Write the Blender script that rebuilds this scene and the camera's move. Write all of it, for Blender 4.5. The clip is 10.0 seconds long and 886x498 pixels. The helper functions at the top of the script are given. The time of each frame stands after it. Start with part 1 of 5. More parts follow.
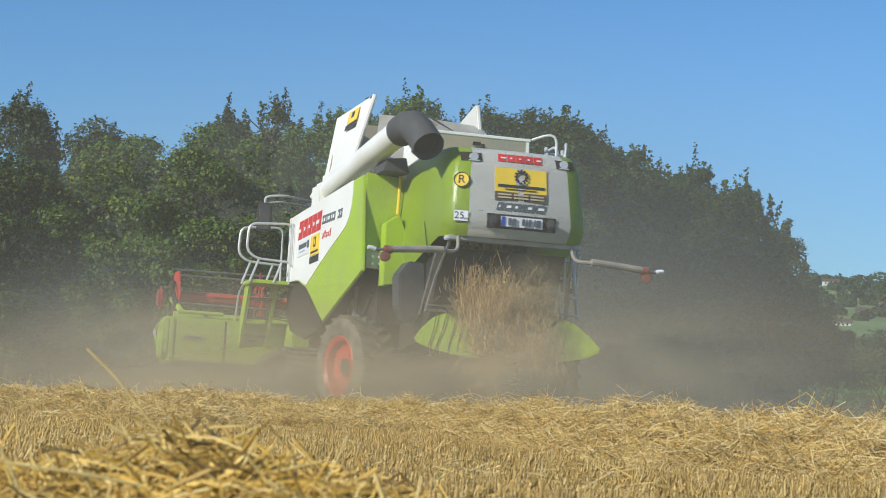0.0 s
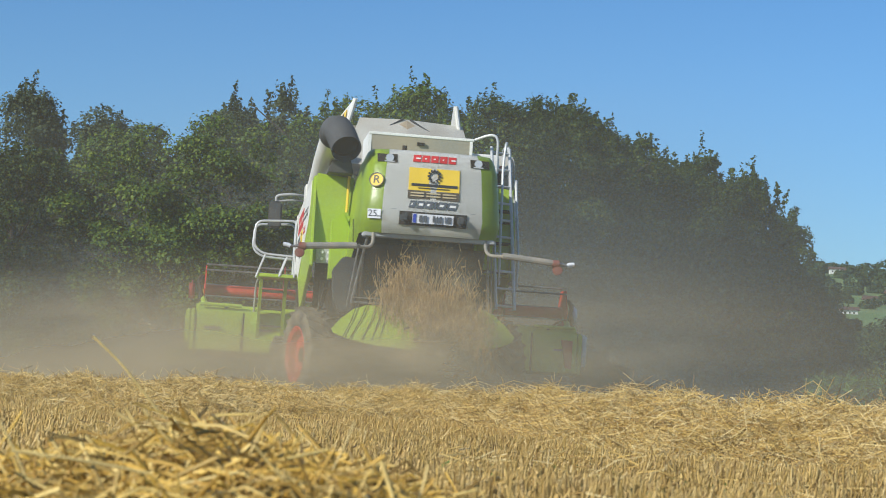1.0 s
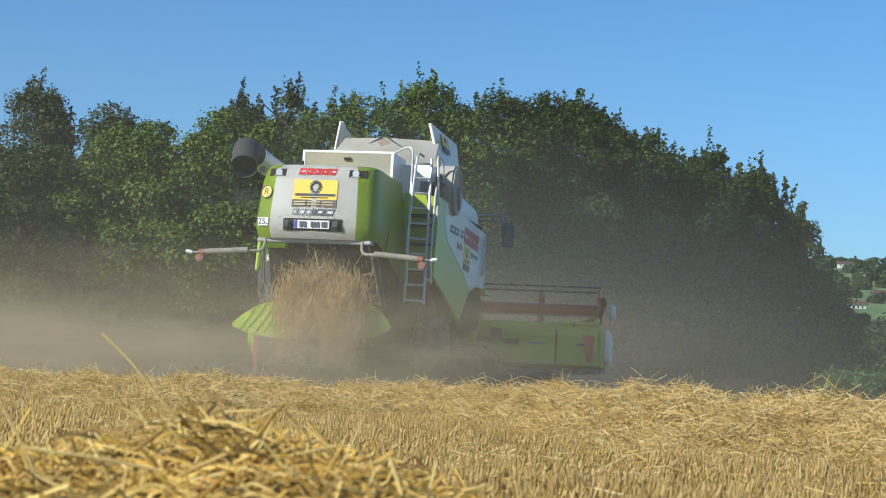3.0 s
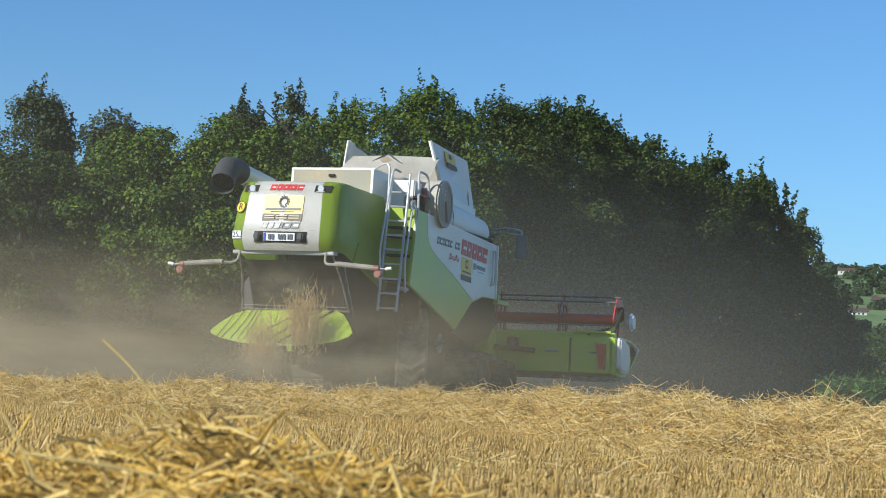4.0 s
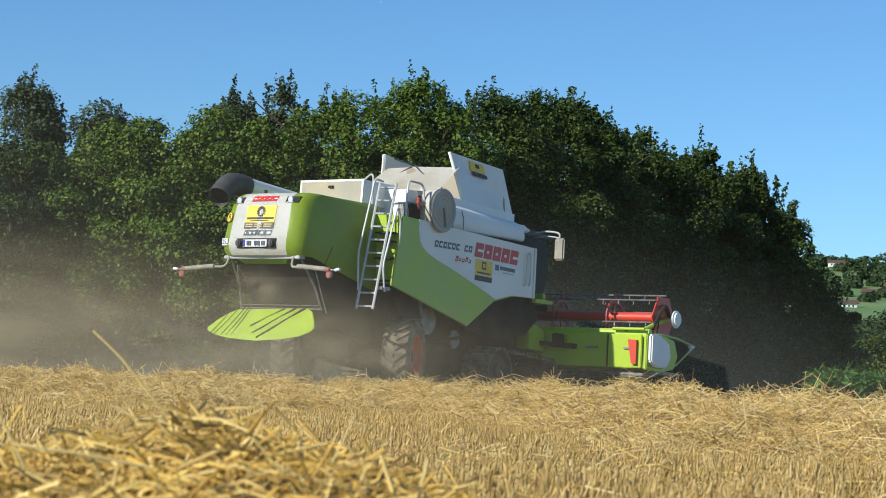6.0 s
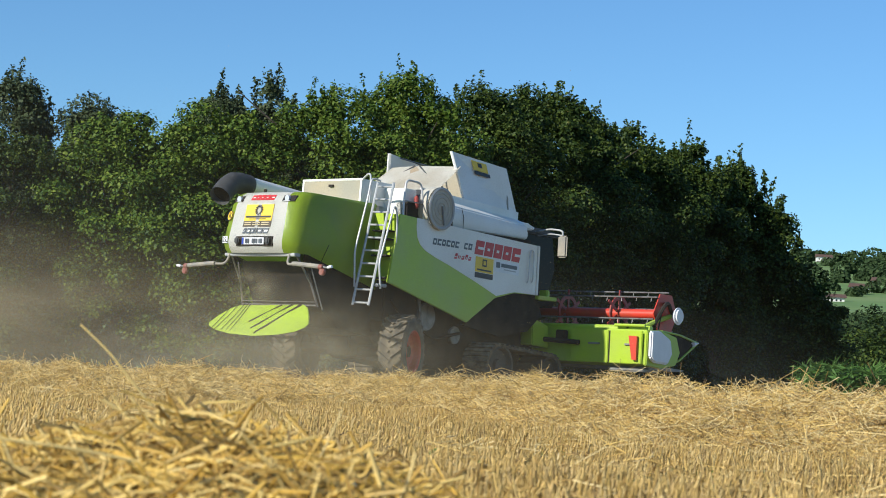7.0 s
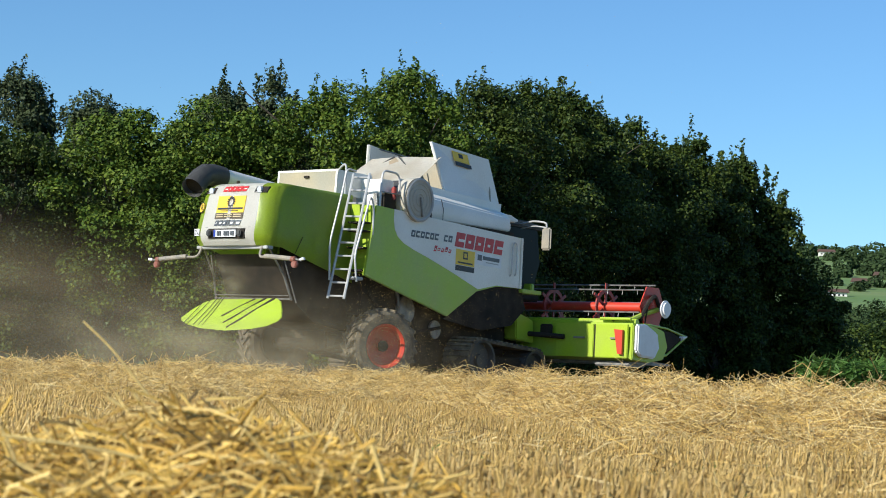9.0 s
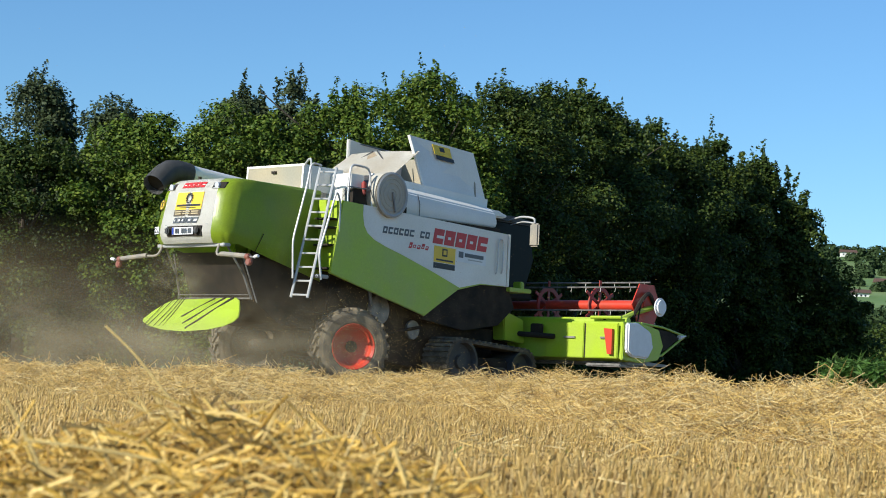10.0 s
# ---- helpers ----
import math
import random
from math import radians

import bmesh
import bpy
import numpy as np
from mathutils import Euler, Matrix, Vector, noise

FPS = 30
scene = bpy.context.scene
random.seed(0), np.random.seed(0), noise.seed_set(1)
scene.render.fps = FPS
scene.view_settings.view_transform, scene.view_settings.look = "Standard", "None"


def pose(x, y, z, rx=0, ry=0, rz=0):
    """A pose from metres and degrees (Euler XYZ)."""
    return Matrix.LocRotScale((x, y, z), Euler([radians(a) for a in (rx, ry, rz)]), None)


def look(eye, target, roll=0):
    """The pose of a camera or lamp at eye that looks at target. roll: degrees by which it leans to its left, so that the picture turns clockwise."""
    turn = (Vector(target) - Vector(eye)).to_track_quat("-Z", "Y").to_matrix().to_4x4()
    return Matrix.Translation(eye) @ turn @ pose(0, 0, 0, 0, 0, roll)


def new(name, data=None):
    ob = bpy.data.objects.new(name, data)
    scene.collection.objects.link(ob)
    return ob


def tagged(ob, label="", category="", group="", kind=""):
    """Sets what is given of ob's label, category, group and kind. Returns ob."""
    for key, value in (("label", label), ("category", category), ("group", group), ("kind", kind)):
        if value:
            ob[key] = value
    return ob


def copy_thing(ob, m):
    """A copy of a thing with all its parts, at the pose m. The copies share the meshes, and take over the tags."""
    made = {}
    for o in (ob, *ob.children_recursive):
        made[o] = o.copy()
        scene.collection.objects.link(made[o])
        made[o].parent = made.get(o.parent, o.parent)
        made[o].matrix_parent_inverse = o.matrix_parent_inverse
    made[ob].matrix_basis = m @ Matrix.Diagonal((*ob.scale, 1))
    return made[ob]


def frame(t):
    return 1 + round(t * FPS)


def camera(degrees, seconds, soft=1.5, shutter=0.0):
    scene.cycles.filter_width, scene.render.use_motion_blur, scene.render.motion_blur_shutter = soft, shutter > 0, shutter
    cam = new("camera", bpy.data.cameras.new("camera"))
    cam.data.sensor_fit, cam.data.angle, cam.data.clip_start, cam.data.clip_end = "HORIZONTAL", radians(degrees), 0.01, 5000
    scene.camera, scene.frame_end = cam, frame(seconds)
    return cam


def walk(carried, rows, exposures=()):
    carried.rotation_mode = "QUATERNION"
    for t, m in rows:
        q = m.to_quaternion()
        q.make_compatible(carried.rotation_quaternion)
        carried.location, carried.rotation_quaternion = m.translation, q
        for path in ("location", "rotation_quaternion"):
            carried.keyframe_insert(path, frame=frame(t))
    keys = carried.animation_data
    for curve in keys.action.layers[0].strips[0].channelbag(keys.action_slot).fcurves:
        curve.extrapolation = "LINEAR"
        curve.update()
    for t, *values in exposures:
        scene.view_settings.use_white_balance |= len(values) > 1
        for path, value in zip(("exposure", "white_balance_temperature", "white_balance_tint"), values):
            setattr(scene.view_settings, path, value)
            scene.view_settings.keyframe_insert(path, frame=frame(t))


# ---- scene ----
cam = camera(26.64, 10.0, soft=0.95, shutter=0.4)
cam.data.dof.use_dof = True
cam.data.dof.focus_distance = 27.0
cam.data.dof.aperture_fstop = 21.0

EYE = 0.185
CAMERA_ROWS = [
    (0, 94.802, -3.215, -0.629), (0.5, 94.612, -3.267, -0.563), (1, 94.429, -3.234, -0.431),
    (1.5, 94.336, -3.159, -0.396), (2, 94.316, -3.091, -0.351), (2.5, 94.219, -3.023, -0.211),
    (4, 94.471, -3.121, -0.159), (4.5, 94.463, -3.137, -0.220), (5, 94.320, -3.141, -0.237),
    (5.5, 94.276, -3.156, -0.296), (7, 94.070, -3.206, -0.817), (7.5, 94.014, -3.203, -0.900),
    (8, 93.990, -3.210, -0.917), (8.5, 93.962, -3.111, -0.844), (9, 93.939, -3.054, -0.734),
    (9.5, 93.952, -2.969, -0.630), (10, 93.986, -2.790, -0.073),
]
walk(cam, [(t, pose(0, 0, EYE, a, b, c)) for t, a, b, c in CAMERA_ROWS], exposures=[(0, 0.26, 5950, 8), (2.5, 0.29, 5950, 8), (5.0, 0.37, 6000, 8), (8.0, 0.48, 6150, 8), (10, 0.51, 6200, 8)])

# ---- light ----
SUN_DIR = Vector((-0.795, -0.63, 0.54)).normalized()   # from the ground towards the sun
world = bpy.data.worlds.new("sky")
world.use_nodes = True
scene.world = world
_sky = world.node_tree.nodes.new("ShaderNodeTexSky")
_sky.sky_type, _sky.sun_disc = "NISHITA", False
_sky.sun_elevation = math.asin(SUN_DIR.z)
_sky.sun_rotation = math.atan2(SUN_DIR.x, SUN_DIR.y)
_sky.air_density, _sky.dust_density, _sky.ozone_density = 1.0, 0.15, 3.5
_bg = world.node_tree.nodes["Background"]
_bg.inputs["Strength"].default_value = 0.085
_blue = world.node_tree.nodes.new("ShaderNodeMix")   # clear late-summer air: a deeper blue
_blue.data_type, _blue.blend_type = "RGBA", "MULTIPLY"
_blue.inputs["Factor"].default_value = 1.0
_blue.inputs["B"].default_value = (0.74, 0.97, 1.13, 1)
world.node_tree.links.new(_sky.outputs[0], _blue.inputs["A"])
world.node_tree.links.new(_blue.outputs["Result"], _bg.inputs["Color"])
sun = new("sun", bpy.data.lights.new("sun", "SUN"))
sun.data.energy, sun.data.angle, sun.data.color = 4.4, radians(0.5), (1.0, 0.93, 0.82)
sun.matrix_world = look(SUN_DIR * 60, (0, 0, 0))


# ---- materials ----
def material(name, colour, rough=0.6, metal=0.0, vary=0.12, scale=6.0, bump=0.0, fine=60.0, tint=None, spec=0.5, island=0.0, hues=None):
    """Principled surface whose colour wanders at two scales; hues: colours that the loose pieces of a mesh take in turn."""
    m = bpy.data.materials.new(name)
    m.use_nodes = True
    nt = m.node_tree
    b = nt.nodes["Principled BSDF"]
    b.inputs["Roughness"].default_value, b.inputs["Metallic"].default_value = rough, metal
    b.inputs["Specular IOR Level"].default_value = spec
    tc = nt.nodes.new("ShaderNodeTexCoord")
    big, small = nt.nodes.new("ShaderNodeTexNoise"), nt.nodes.new("ShaderNodeTexNoise")
    big.inputs["Scale"].default_value, small.inputs["Scale"].default_value = scale, fine
    big.inputs["Detail"].default_value, small.inputs["Detail"].default_value = 4, 3
    for n in (big, small):
        nt.links.new(tc.outputs["Object"], n.inputs["Vector"])
    mix = nt.nodes.new("ShaderNodeMix")
    mix.data_type = "RGBA"
    c = colour
    d = tint or tuple(x * (1 - 2.2 * vary) for x in c)
    mix.inputs["A"].default_value, mix.inputs["B"].default_value = (*c, 1), (*d, 1)
    ramp = nt.nodes.new("ShaderNodeMapRange")
    ramp.inputs["From Min"].default_value, ramp.inputs["From Max"].default_value = 0.35, 0.75
    nt.links.new(big.outputs["Fac"], ramp.inputs["Value"])
    nt.links.new(ramp.outputs[0], mix.inputs["Factor"])
    out = mix.outputs["Result"]
    if hues:
        geo, cr = nt.nodes.new("ShaderNodeNewGeometry"), nt.nodes.new("ShaderNodeValToRGB")
        nt.links.new(geo.outputs["Random Per Island"], cr.inputs["Fac"])
        el = cr.color_ramp.elements
        while len(el) < len(hues):
            el.new(0.5)
        for i, h in enumerate(hues):
            el[i].position, el[i].color = i / (len(hues) - 1), (*h, 1)
        m2 = nt.nodes.new("ShaderNodeMix")
        m2.data_type = "RGBA"
        m2.inputs["Factor"].default_value = 0.75
        nt.links.new(out, m2.inputs["A"])
        nt.links.new(cr.outputs["Color"], m2.inputs["B"])
        out = m2.outputs["Result"]
    m3 = nt.nodes.new("ShaderNodeMix")
    m3.data_type, m3.blend_type = "RGBA", "MULTIPLY"
    r2 = nt.nodes.new("ShaderNodeMapRange")
    r2.inputs["From Min"].default_value, r2.inputs["From Max"].default_value = 0.3, 0.7
    r2.inputs["To Min"].default_value, r2.inputs["To Max"].default_value = 1 - vary, 1 + vary * 0.5
    nt.links.new(small.outputs["Fac"], r2.inputs["Value"])
    m3.inputs["Factor"].default_value = 1
    nt.links.new(out, m3.inputs["A"])
    nt.links.new(r2.outputs[0], m3.inputs["B"])
    nt.links.new(m3.outputs["Result"], b.inputs["Base Color"])
    if bump:
        bp = nt.nodes.new("ShaderNodeBump")
        bp.inputs["Strength"].default_value, bp.inputs["Distance"].default_value = bump, 0.02
        nt.links.new(small.outputs["Fac"], bp.inputs["Height"])
        nt.links.new(bp.outputs[0], b.inputs["Normal"])
    return m


def leafy(name, hues, rough=0.45, through_light=0.12):
    """Leaf surface: a glossy face and some light that passes through."""
    m = material(name, hues[0], rough, vary=0.2, scale=0.7, fine=9.0, hues=hues, spec=0.22)
    nt = m.node_tree
    b, o = nt.nodes["Principled BSDF"], nt.nodes["Material Output"]
    t, mx = nt.nodes.new("ShaderNodeBsdfTranslucent"), nt.nodes.new("ShaderNodeMixShader")
    mx.inputs[0].default_value = through_light
    nt.links.new(b.inputs["Base Color"].links[0].from_socket, t.inputs["Color"])
    nt.links.new(b.outputs[0], mx.inputs[1])
    nt.links.new(t.outputs[0], mx.inputs[2])
    nt.links.new(mx.outputs[0], o.inputs["Surface"])
    return m


def dusty(name, colour, strength, lo=0.3, hi=0.72):
    """A thin veil of dust: soft towards its rim and broken up by noise."""
    m = bpy.data.materials.new(name)
    m.use_nodes = True
    nt = m.node_tree
    nt.nodes.remove(nt.nodes["Principled BSDF"])
    tc, info = nt.nodes.new("ShaderNodeTexCoord"), nt.nodes.new("ShaderNodeObjectInfo")
    grad, noi = nt.nodes.new("ShaderNodeTexGradient"), nt.nodes.new("ShaderNodeTexNoise")
    grad.gradient_type = "SPHERICAL"
    flat = nt.nodes.new("ShaderNodeVectorMath")
    flat.operation = "MULTIPLY"
    flat.inputs[1].default_value = (1, 0, 1)
    nt.links.new(tc.outputs["Object"], flat.inputs[0])
    nt.links.new(flat.outputs[0], grad.inputs["Vector"])
    add = nt.nodes.new("ShaderNodeVectorMath")
    add.operation = "ADD"
    rnd = nt.nodes.new("ShaderNodeVectorMath")
    rnd.operation = "SCALE"
    rnd.inputs[0].default_value = (31, 17, 53)
    nt.links.new(info.outputs["Random"], rnd.inputs["Scale"])
    nt.links.new(tc.outputs["Object"], add.inputs[0])
    nt.links.new(rnd.outputs[0], add.inputs[1])
    noi.inputs["Scale"].default_value, noi.inputs["Detail"].default_value = 2.3, 5
    nt.links.new(add.outputs[0], noi.inputs["Vector"])
    r = nt.nodes.new("ShaderNodeMapRange")
    r.inputs["From Min"].default_value, r.inputs["From Max"].default_value = lo, hi
    nt.links.new(noi.outputs["Fac"], r.inputs["Value"])
    mul, mul2 = nt.nodes.new("ShaderNodeMath"), nt.nodes.new("ShaderNodeMath")
    mul.operation = mul2.operation = "MULTIPLY"
    soft = nt.nodes.new("ShaderNodeMapRange")
    soft.interpolation_type = "SMOOTHSTEP"
    soft.inputs["From Max"].default_value = 0.85
    nt.links.new(grad.outputs["Fac"], soft.inputs["Value"])
    nt.links.new(soft.outputs[0], mul.inputs[0])
    nt.links.new(r.outputs[0], mul.inputs[1])
    nt.links.new(mul.outputs[0], mul2.inputs[0])
    mul2.inputs[1].default_value = strength
    tr, df, tl = nt.nodes.new("ShaderNodeBsdfTransparent"), nt.nodes.new("ShaderNodeBsdfDiffuse"), nt.nodes.new("ShaderNodeBsdfTranslucent")
    df.inputs["Color"].default_value = tl.inputs["Color"].default_value = (*colour, 1)
    both, mx = nt.nodes.new("ShaderNodeMixShader"), nt.nodes.new("ShaderNodeMixShader")
    both.inputs[0].default_value = 0.5
    nt.links.new(df.outputs[0], both.inputs[1])
    nt.links.new(tl.outputs[0], both.inputs[2])
    nt.links.new(mul2.outputs[0], mx.inputs[0])
    nt.links.new(tr.outputs[0], mx.inputs[1])
    nt.links.new(both.outputs[0], mx.inputs[2])
    nt.links.new(mx.outputs[0], nt.nodes["Material Output"].inputs["Surface"])
    return m


GREEN = material("green_paint", (0.38, 0.53, 0.02), 0.32, vary=0.10, scale=1.3, tint=(0.36, 0.46, 0.07), fine=40)
WHITE = material("white_paint", (0.85, 0.83, 0.76), 0.35, vary=0.07, scale=1.1, tint=(0.76, 0.73, 0.64), fine=45)
CREAM = material("cream_tarpaulin", (0.80, 0.77, 0.68), 0.6, vary=0.06, scale=1.2, tint=(0.60, 0.52, 0.38), fine=25)
# dusty white; the shade on the bin wall is mixed into this colour too
BEIGE = material("shaded_dusty_white_paint", (0.30, 0.28, 0.215), 0.6, vary=0.10, scale=1.6, tint=(0.38, 0.32, 0.21), fine=30)
SCREEN = material("dusty_screen_mesh", (0.52, 0.48, 0.39), 0.7, vary=0.12, scale=3, fine=90)
GREY = material("grey_paint", (0.48, 0.48, 0.46), 0.5, vary=0.15, scale=3)
DUSTGREY = material("dust_covered_grey_paint", (0.25, 0.235, 0.20), 0.8, vary=0.2, scale=6, tint=(0.36, 0.31, 0.23))
DARKGREY = material("dark_grey_plastic", (0.045, 0.05, 0.052), 0.6, vary=0.25, scale=4, tint=(0.09, 0.08, 0.065))
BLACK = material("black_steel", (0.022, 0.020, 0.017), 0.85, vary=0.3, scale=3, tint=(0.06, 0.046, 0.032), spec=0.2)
RUBBER = material("dusty_rubber", (0.075, 0.065, 0.05), 0.9, vary=0.3, scale=5, bump=0.4, tint=(0.27, 0.22, 0.14))
RED = material("red_paint", (0.62, 0.045, 0.02), 0.4, vary=0.15, scale=3, tint=(0.45, 0.06, 0.03))
DARKRED = material("worn_red_paint", (0.38, 0.035, 0.025), 0.5, vary=0.25, scale=3, tint=(0.20, 0.05, 0.035))
YELLOW = material("yellow_film", (0.88, 0.60, 0.04), 0.4, vary=0.06, scale=4)
INK = material("black_film", (0.025, 0.025, 0.028), 0.45, vary=0.1)
INKGREY = material("grey_film", (0.10, 0.11, 0.12), 0.4, vary=0.1)
LOGORED = material("red_film", (0.60, 0.03, 0.03), 0.4, vary=0.1)
PLATE = material("plate_white", (0.80, 0.80, 0.80), 0.3, vary=0.04)
BLUE = material("plate_blue", (0.03, 0.07, 0.45), 0.4)
ALU = material("aluminium_tube", (0.60, 0.60, 0.58), 0.45, metal=0.25, vary=0.1, scale=8)
STEEL = material("dull_steel", (0.30, 0.29, 0.27), 0.5, metal=0.5, vary=0.25, scale=6)
LENS = material("lamp_glass", (0.55, 0.58, 0.60), 0.08, vary=0.05)
REDLENS = material("red_lens", (0.24, 0.06, 0.04), 0.5, vary=0.2, scale=9, tint=(0.27, 0.16, 0.11))
GLASS = material("tinted_glass", (0.008, 0.010, 0.010), 0.3, vary=0.05, spec=0.08)
SOIL = material("straw_covered_soil", (0.24, 0.16, 0.06), 0.95, vary=0.3, scale=1.5, fine=35, bump=0.8, tint=(0.13, 0.09, 0.04))
STRAW = material("straw", (0.62, 0.43, 0.15), 0.5, vary=0.2, scale=2.0, fine=40,
                 hues=[(0.13, 0.065, 0.014), (0.58, 0.35, 0.08), (0.86, 0.59, 0.165), (0.97, 0.79, 0.40), (0.30, 0.155, 0.03)])
GOLD = material("golden_straw", (0.68, 0.45, 0.10), 0.5, vary=0.2, scale=6.0, fine=50,
                hues=[(0.09, 0.044, 0.008), (0.46, 0.25, 0.03), (0.77, 0.47, 0.065), (0.95, 0.71, 0.25), (0.22, 0.11, 0.014)])
PALE = material("pale_straw", (0.80, 0.60, 0.22), 0.5, vary=0.15, scale=6.0, fine=50)
STUBBLE = material("stubble_stalk", (0.55, 0.40, 0.15), 0.55, vary=0.22, scale=3.0, fine=40,
                   hues=[(0.30, 0.175, 0.045), (0.60, 0.375, 0.095), (0.78, 0.52, 0.145), (0.48, 0.31, 0.08), (0.88, 0.65, 0.26)])
CHAFF = material("brown_straw", (0.42, 0.29, 0.12), 0.7, vary=0.2, scale=3,
                 hues=[(0.34, 0.19, 0.06), (0.62, 0.40, 0.15), (0.82, 0.60, 0.28)])
BARK = material("grey_brown_bark", (0.10, 0.08, 0.055), 0.9, vary=0.3, scale=5, bump=0.6)
LEAF = leafy("mid_green_leaf", [(0.030, 0.066, 0.008), (0.070, 0.122, 0.011), (0.12, 0.178, 0.016), (0.20, 0.25, 0.032)], 0.6)
# greens lowered to stand for shade, mostly on the right and rear hedge
LEAF_B = leafy("shade_dark_green_leaf", [(0.018, 0.036, 0.006), (0.034, 0.062, 0.008), (0.058, 0.088, 0.011), (0.125, 0.16, 0.022)], 0.6)
LEAF_C = leafy("grey_green_leaf", [(0.045, 0.066, 0.028), (0.070, 0.095, 0.036), (0.10, 0.12, 0.05)], 0.6)
CORN = leafy("maize_leaf", [(0.07, 0.16, 0.03), (0.11, 0.22, 0.045), (0.17, 0.28, 0.07)], 0.5, 0.35)
FAR_LEAF = leafy("hazy_far_leaf", [(0.026, 0.050, 0.016), (0.040, 0.070, 0.022), (0.062, 0.095, 0.030)], 0.8)
MEADOW = material("hill_meadow", (0.12, 0.205, 0.045), 0.9, vary=0.15, scale=0.012, fine=0.09, tint=(0.20, 0.25, 0.08))
WALLPAINT = material("house_plaster", (0.75, 0.73, 0.68), 0.8, vary=0.08)
ROOF = material("brown_roof_tiles", (0.13, 0.075, 0.055), 0.8, vary=0.2)
DUST = dusty("field_dust", (0.49, 0.43, 0.29), 0.46)
DUST_MID = dusty("loose_field_dust", (0.48, 0.405, 0.265), 0.34)
DUST_LOW = dusty("low_field_dust", (0.34, 0.32, 0.25), 0.11)
DUST_THIN = dusty("thin_field_dust", (0.46, 0.47, 0.42), 0.30, 0.0, 0.45)
DUST_AIR = dusty("faint_field_dust", (0.52, 0.49, 0.40), 0.16, 0.0, 0.45)
DUST_FRONT = dusty("near_field_dust", (0.56, 0.45, 0.27), 0.72, 0.2, 0.62)


# ---- mesh helpers ----
def part(name, bm, mat, parent, label="", smooth=False):
    me = bpy.data.meshes.new(name)
    bmesh.ops.recalc_face_normals(bm, faces=bm.faces)
    bm.to_mesh(me)
    bm.free()
    if smooth:
        me.shade_smooth()
        me.set_sharp_from_angle(angle=radians(35))
    me.materials.append(mat)
    ob = new(name, me)
    if parent is not None:
        ob.parent = parent
    if label:
        ob["label"] = label
    return ob


def box(x0, x1, y0, y1, z0, z1, bevel=0.0, bm=None, turn=None):
    bm = bm or bmesh.new()
    m = Matrix.Translation(((x0 + x1) / 2, (y0 + y1) / 2, (z0 + z1) / 2)) @ (turn or Matrix()) @ Matrix.Diagonal((x1 - x0, y1 - y0, z1 - z0, 1))
    r = bmesh.ops.create_cube(bm, size=1, matrix=m)
    if bevel:
        edges = list({e for vt in r["verts"] for e in vt.link_edges})
        bmesh.ops.bevel(bm, geom=edges, offset=bevel, segments=2, affect="EDGES", clamp_overlap=True)
    return bm


def slab(poly, axis, a, b, bevel=0.0, bm=None):
    """A plate of outline poly (pairs) that spans a to b along the axis."""
    bm = bm or bmesh.new()
    def spot(p, w):
        return {"x": (w, p[0], p[1]), "y": (p[0], w, p[1]), "z": (p[0], p[1], w)}[axis]
    lo, hi = [bm.verts.new(spot(p, a)) for p in poly], [bm.verts.new(spot(p, b)) for p in poly]
    n = len(poly)
    bm.faces.new(lo)
    bm.faces.new(hi[::-1])
    for i in range(n):
        bm.faces.new((lo[i], hi[i], hi[(i + 1) % n], lo[(i + 1) % n]))
    if bevel:
        bmesh.ops.bevel(bm, geom=bm.edges[:], offset=bevel, segments=2, affect="EDGES", clamp_overlap=True)
    return bm


def tube(points, r, n=8, bm=None, closed=False, r_end=None):
    bm = bm or bmesh.new()
    pts = [Vector(p) for p in points]
    rings = []
    side = None
    for i, p in enumerate(pts):
        a, b = pts[max(i - 1, 0)], pts[min(i + 1, len(pts) - 1)]
        d = (b - a).normalized()
        if side is None:
            side = d.orthogonal().normalized()
        else:
            side = (side - d * side.dot(d)).normalized()
        up = d.cross(side)
        rr = r if r_end is None else r + (r_end - r) * i / (len(pts) - 1)
        rings.append([bm.verts.new(p + (side * math.cos(k * math.tau / n) + up * math.sin(k * math.tau / n)) * rr) for k in range(n)])
    for u, w in zip(rings, rings[1:]):
        for k in range(n):
            bm.faces.new((u[k], u[(k + 1) % n], w[(k + 1) % n], w[k]))
    if not closed:
        bm.faces.new(rings[0][::-1])
        bm.faces.new(rings[-1])
    return bm


def bend(points, step=4):
    """Rounds a run of points into a smooth line."""
    pts = [Vector(p) for p in points]
    out = [pts[0]]
    for i in range(1, len(pts) - 1):
        a, b, c = pts[i - 1], pts[i], pts[i + 1]
        ra, rc = min(0.12, (a - b).length * 0.45), min(0.12, (c - b).length * 0.45)
        s, e = b + (a - b).normalized() * ra, b + (c - b).normalized() * rc
        for k in range(step + 1):
            t = k / step
            out.append(s * (1 - t) ** 2 + b * 2 * t * (1 - t) + e * t * t)
    return out + [pts[-1]]


def disc(cx, cy, cz, r, depth, axis="x", n=32, bm=None, bevel=0.0):
    bm = bm or bmesh.new()
    rot = {"x": Matrix.Rotation(radians(90), 4, "Y"), "y": Matrix.Rotation(radians(90), 4, "X"), "z": Matrix()}[axis]
    res = bmesh.ops.create_cone(bm, cap_ends=True, segments=n, radius1=r, radius2=r, depth=depth, matrix=Matrix.Translation((cx, cy, cz)) @ rot)
    if bevel:
        edges = [e for e in {e for vt in res["verts"] for e in vt.link_edges} if len(e.link_faces) == 2 and any(len(f.verts) > 4 for f in e.link_faces)]
        bmesh.ops.bevel(bm, geom=edges, offset=bevel, segments=2, affect="EDGES")
    return bm


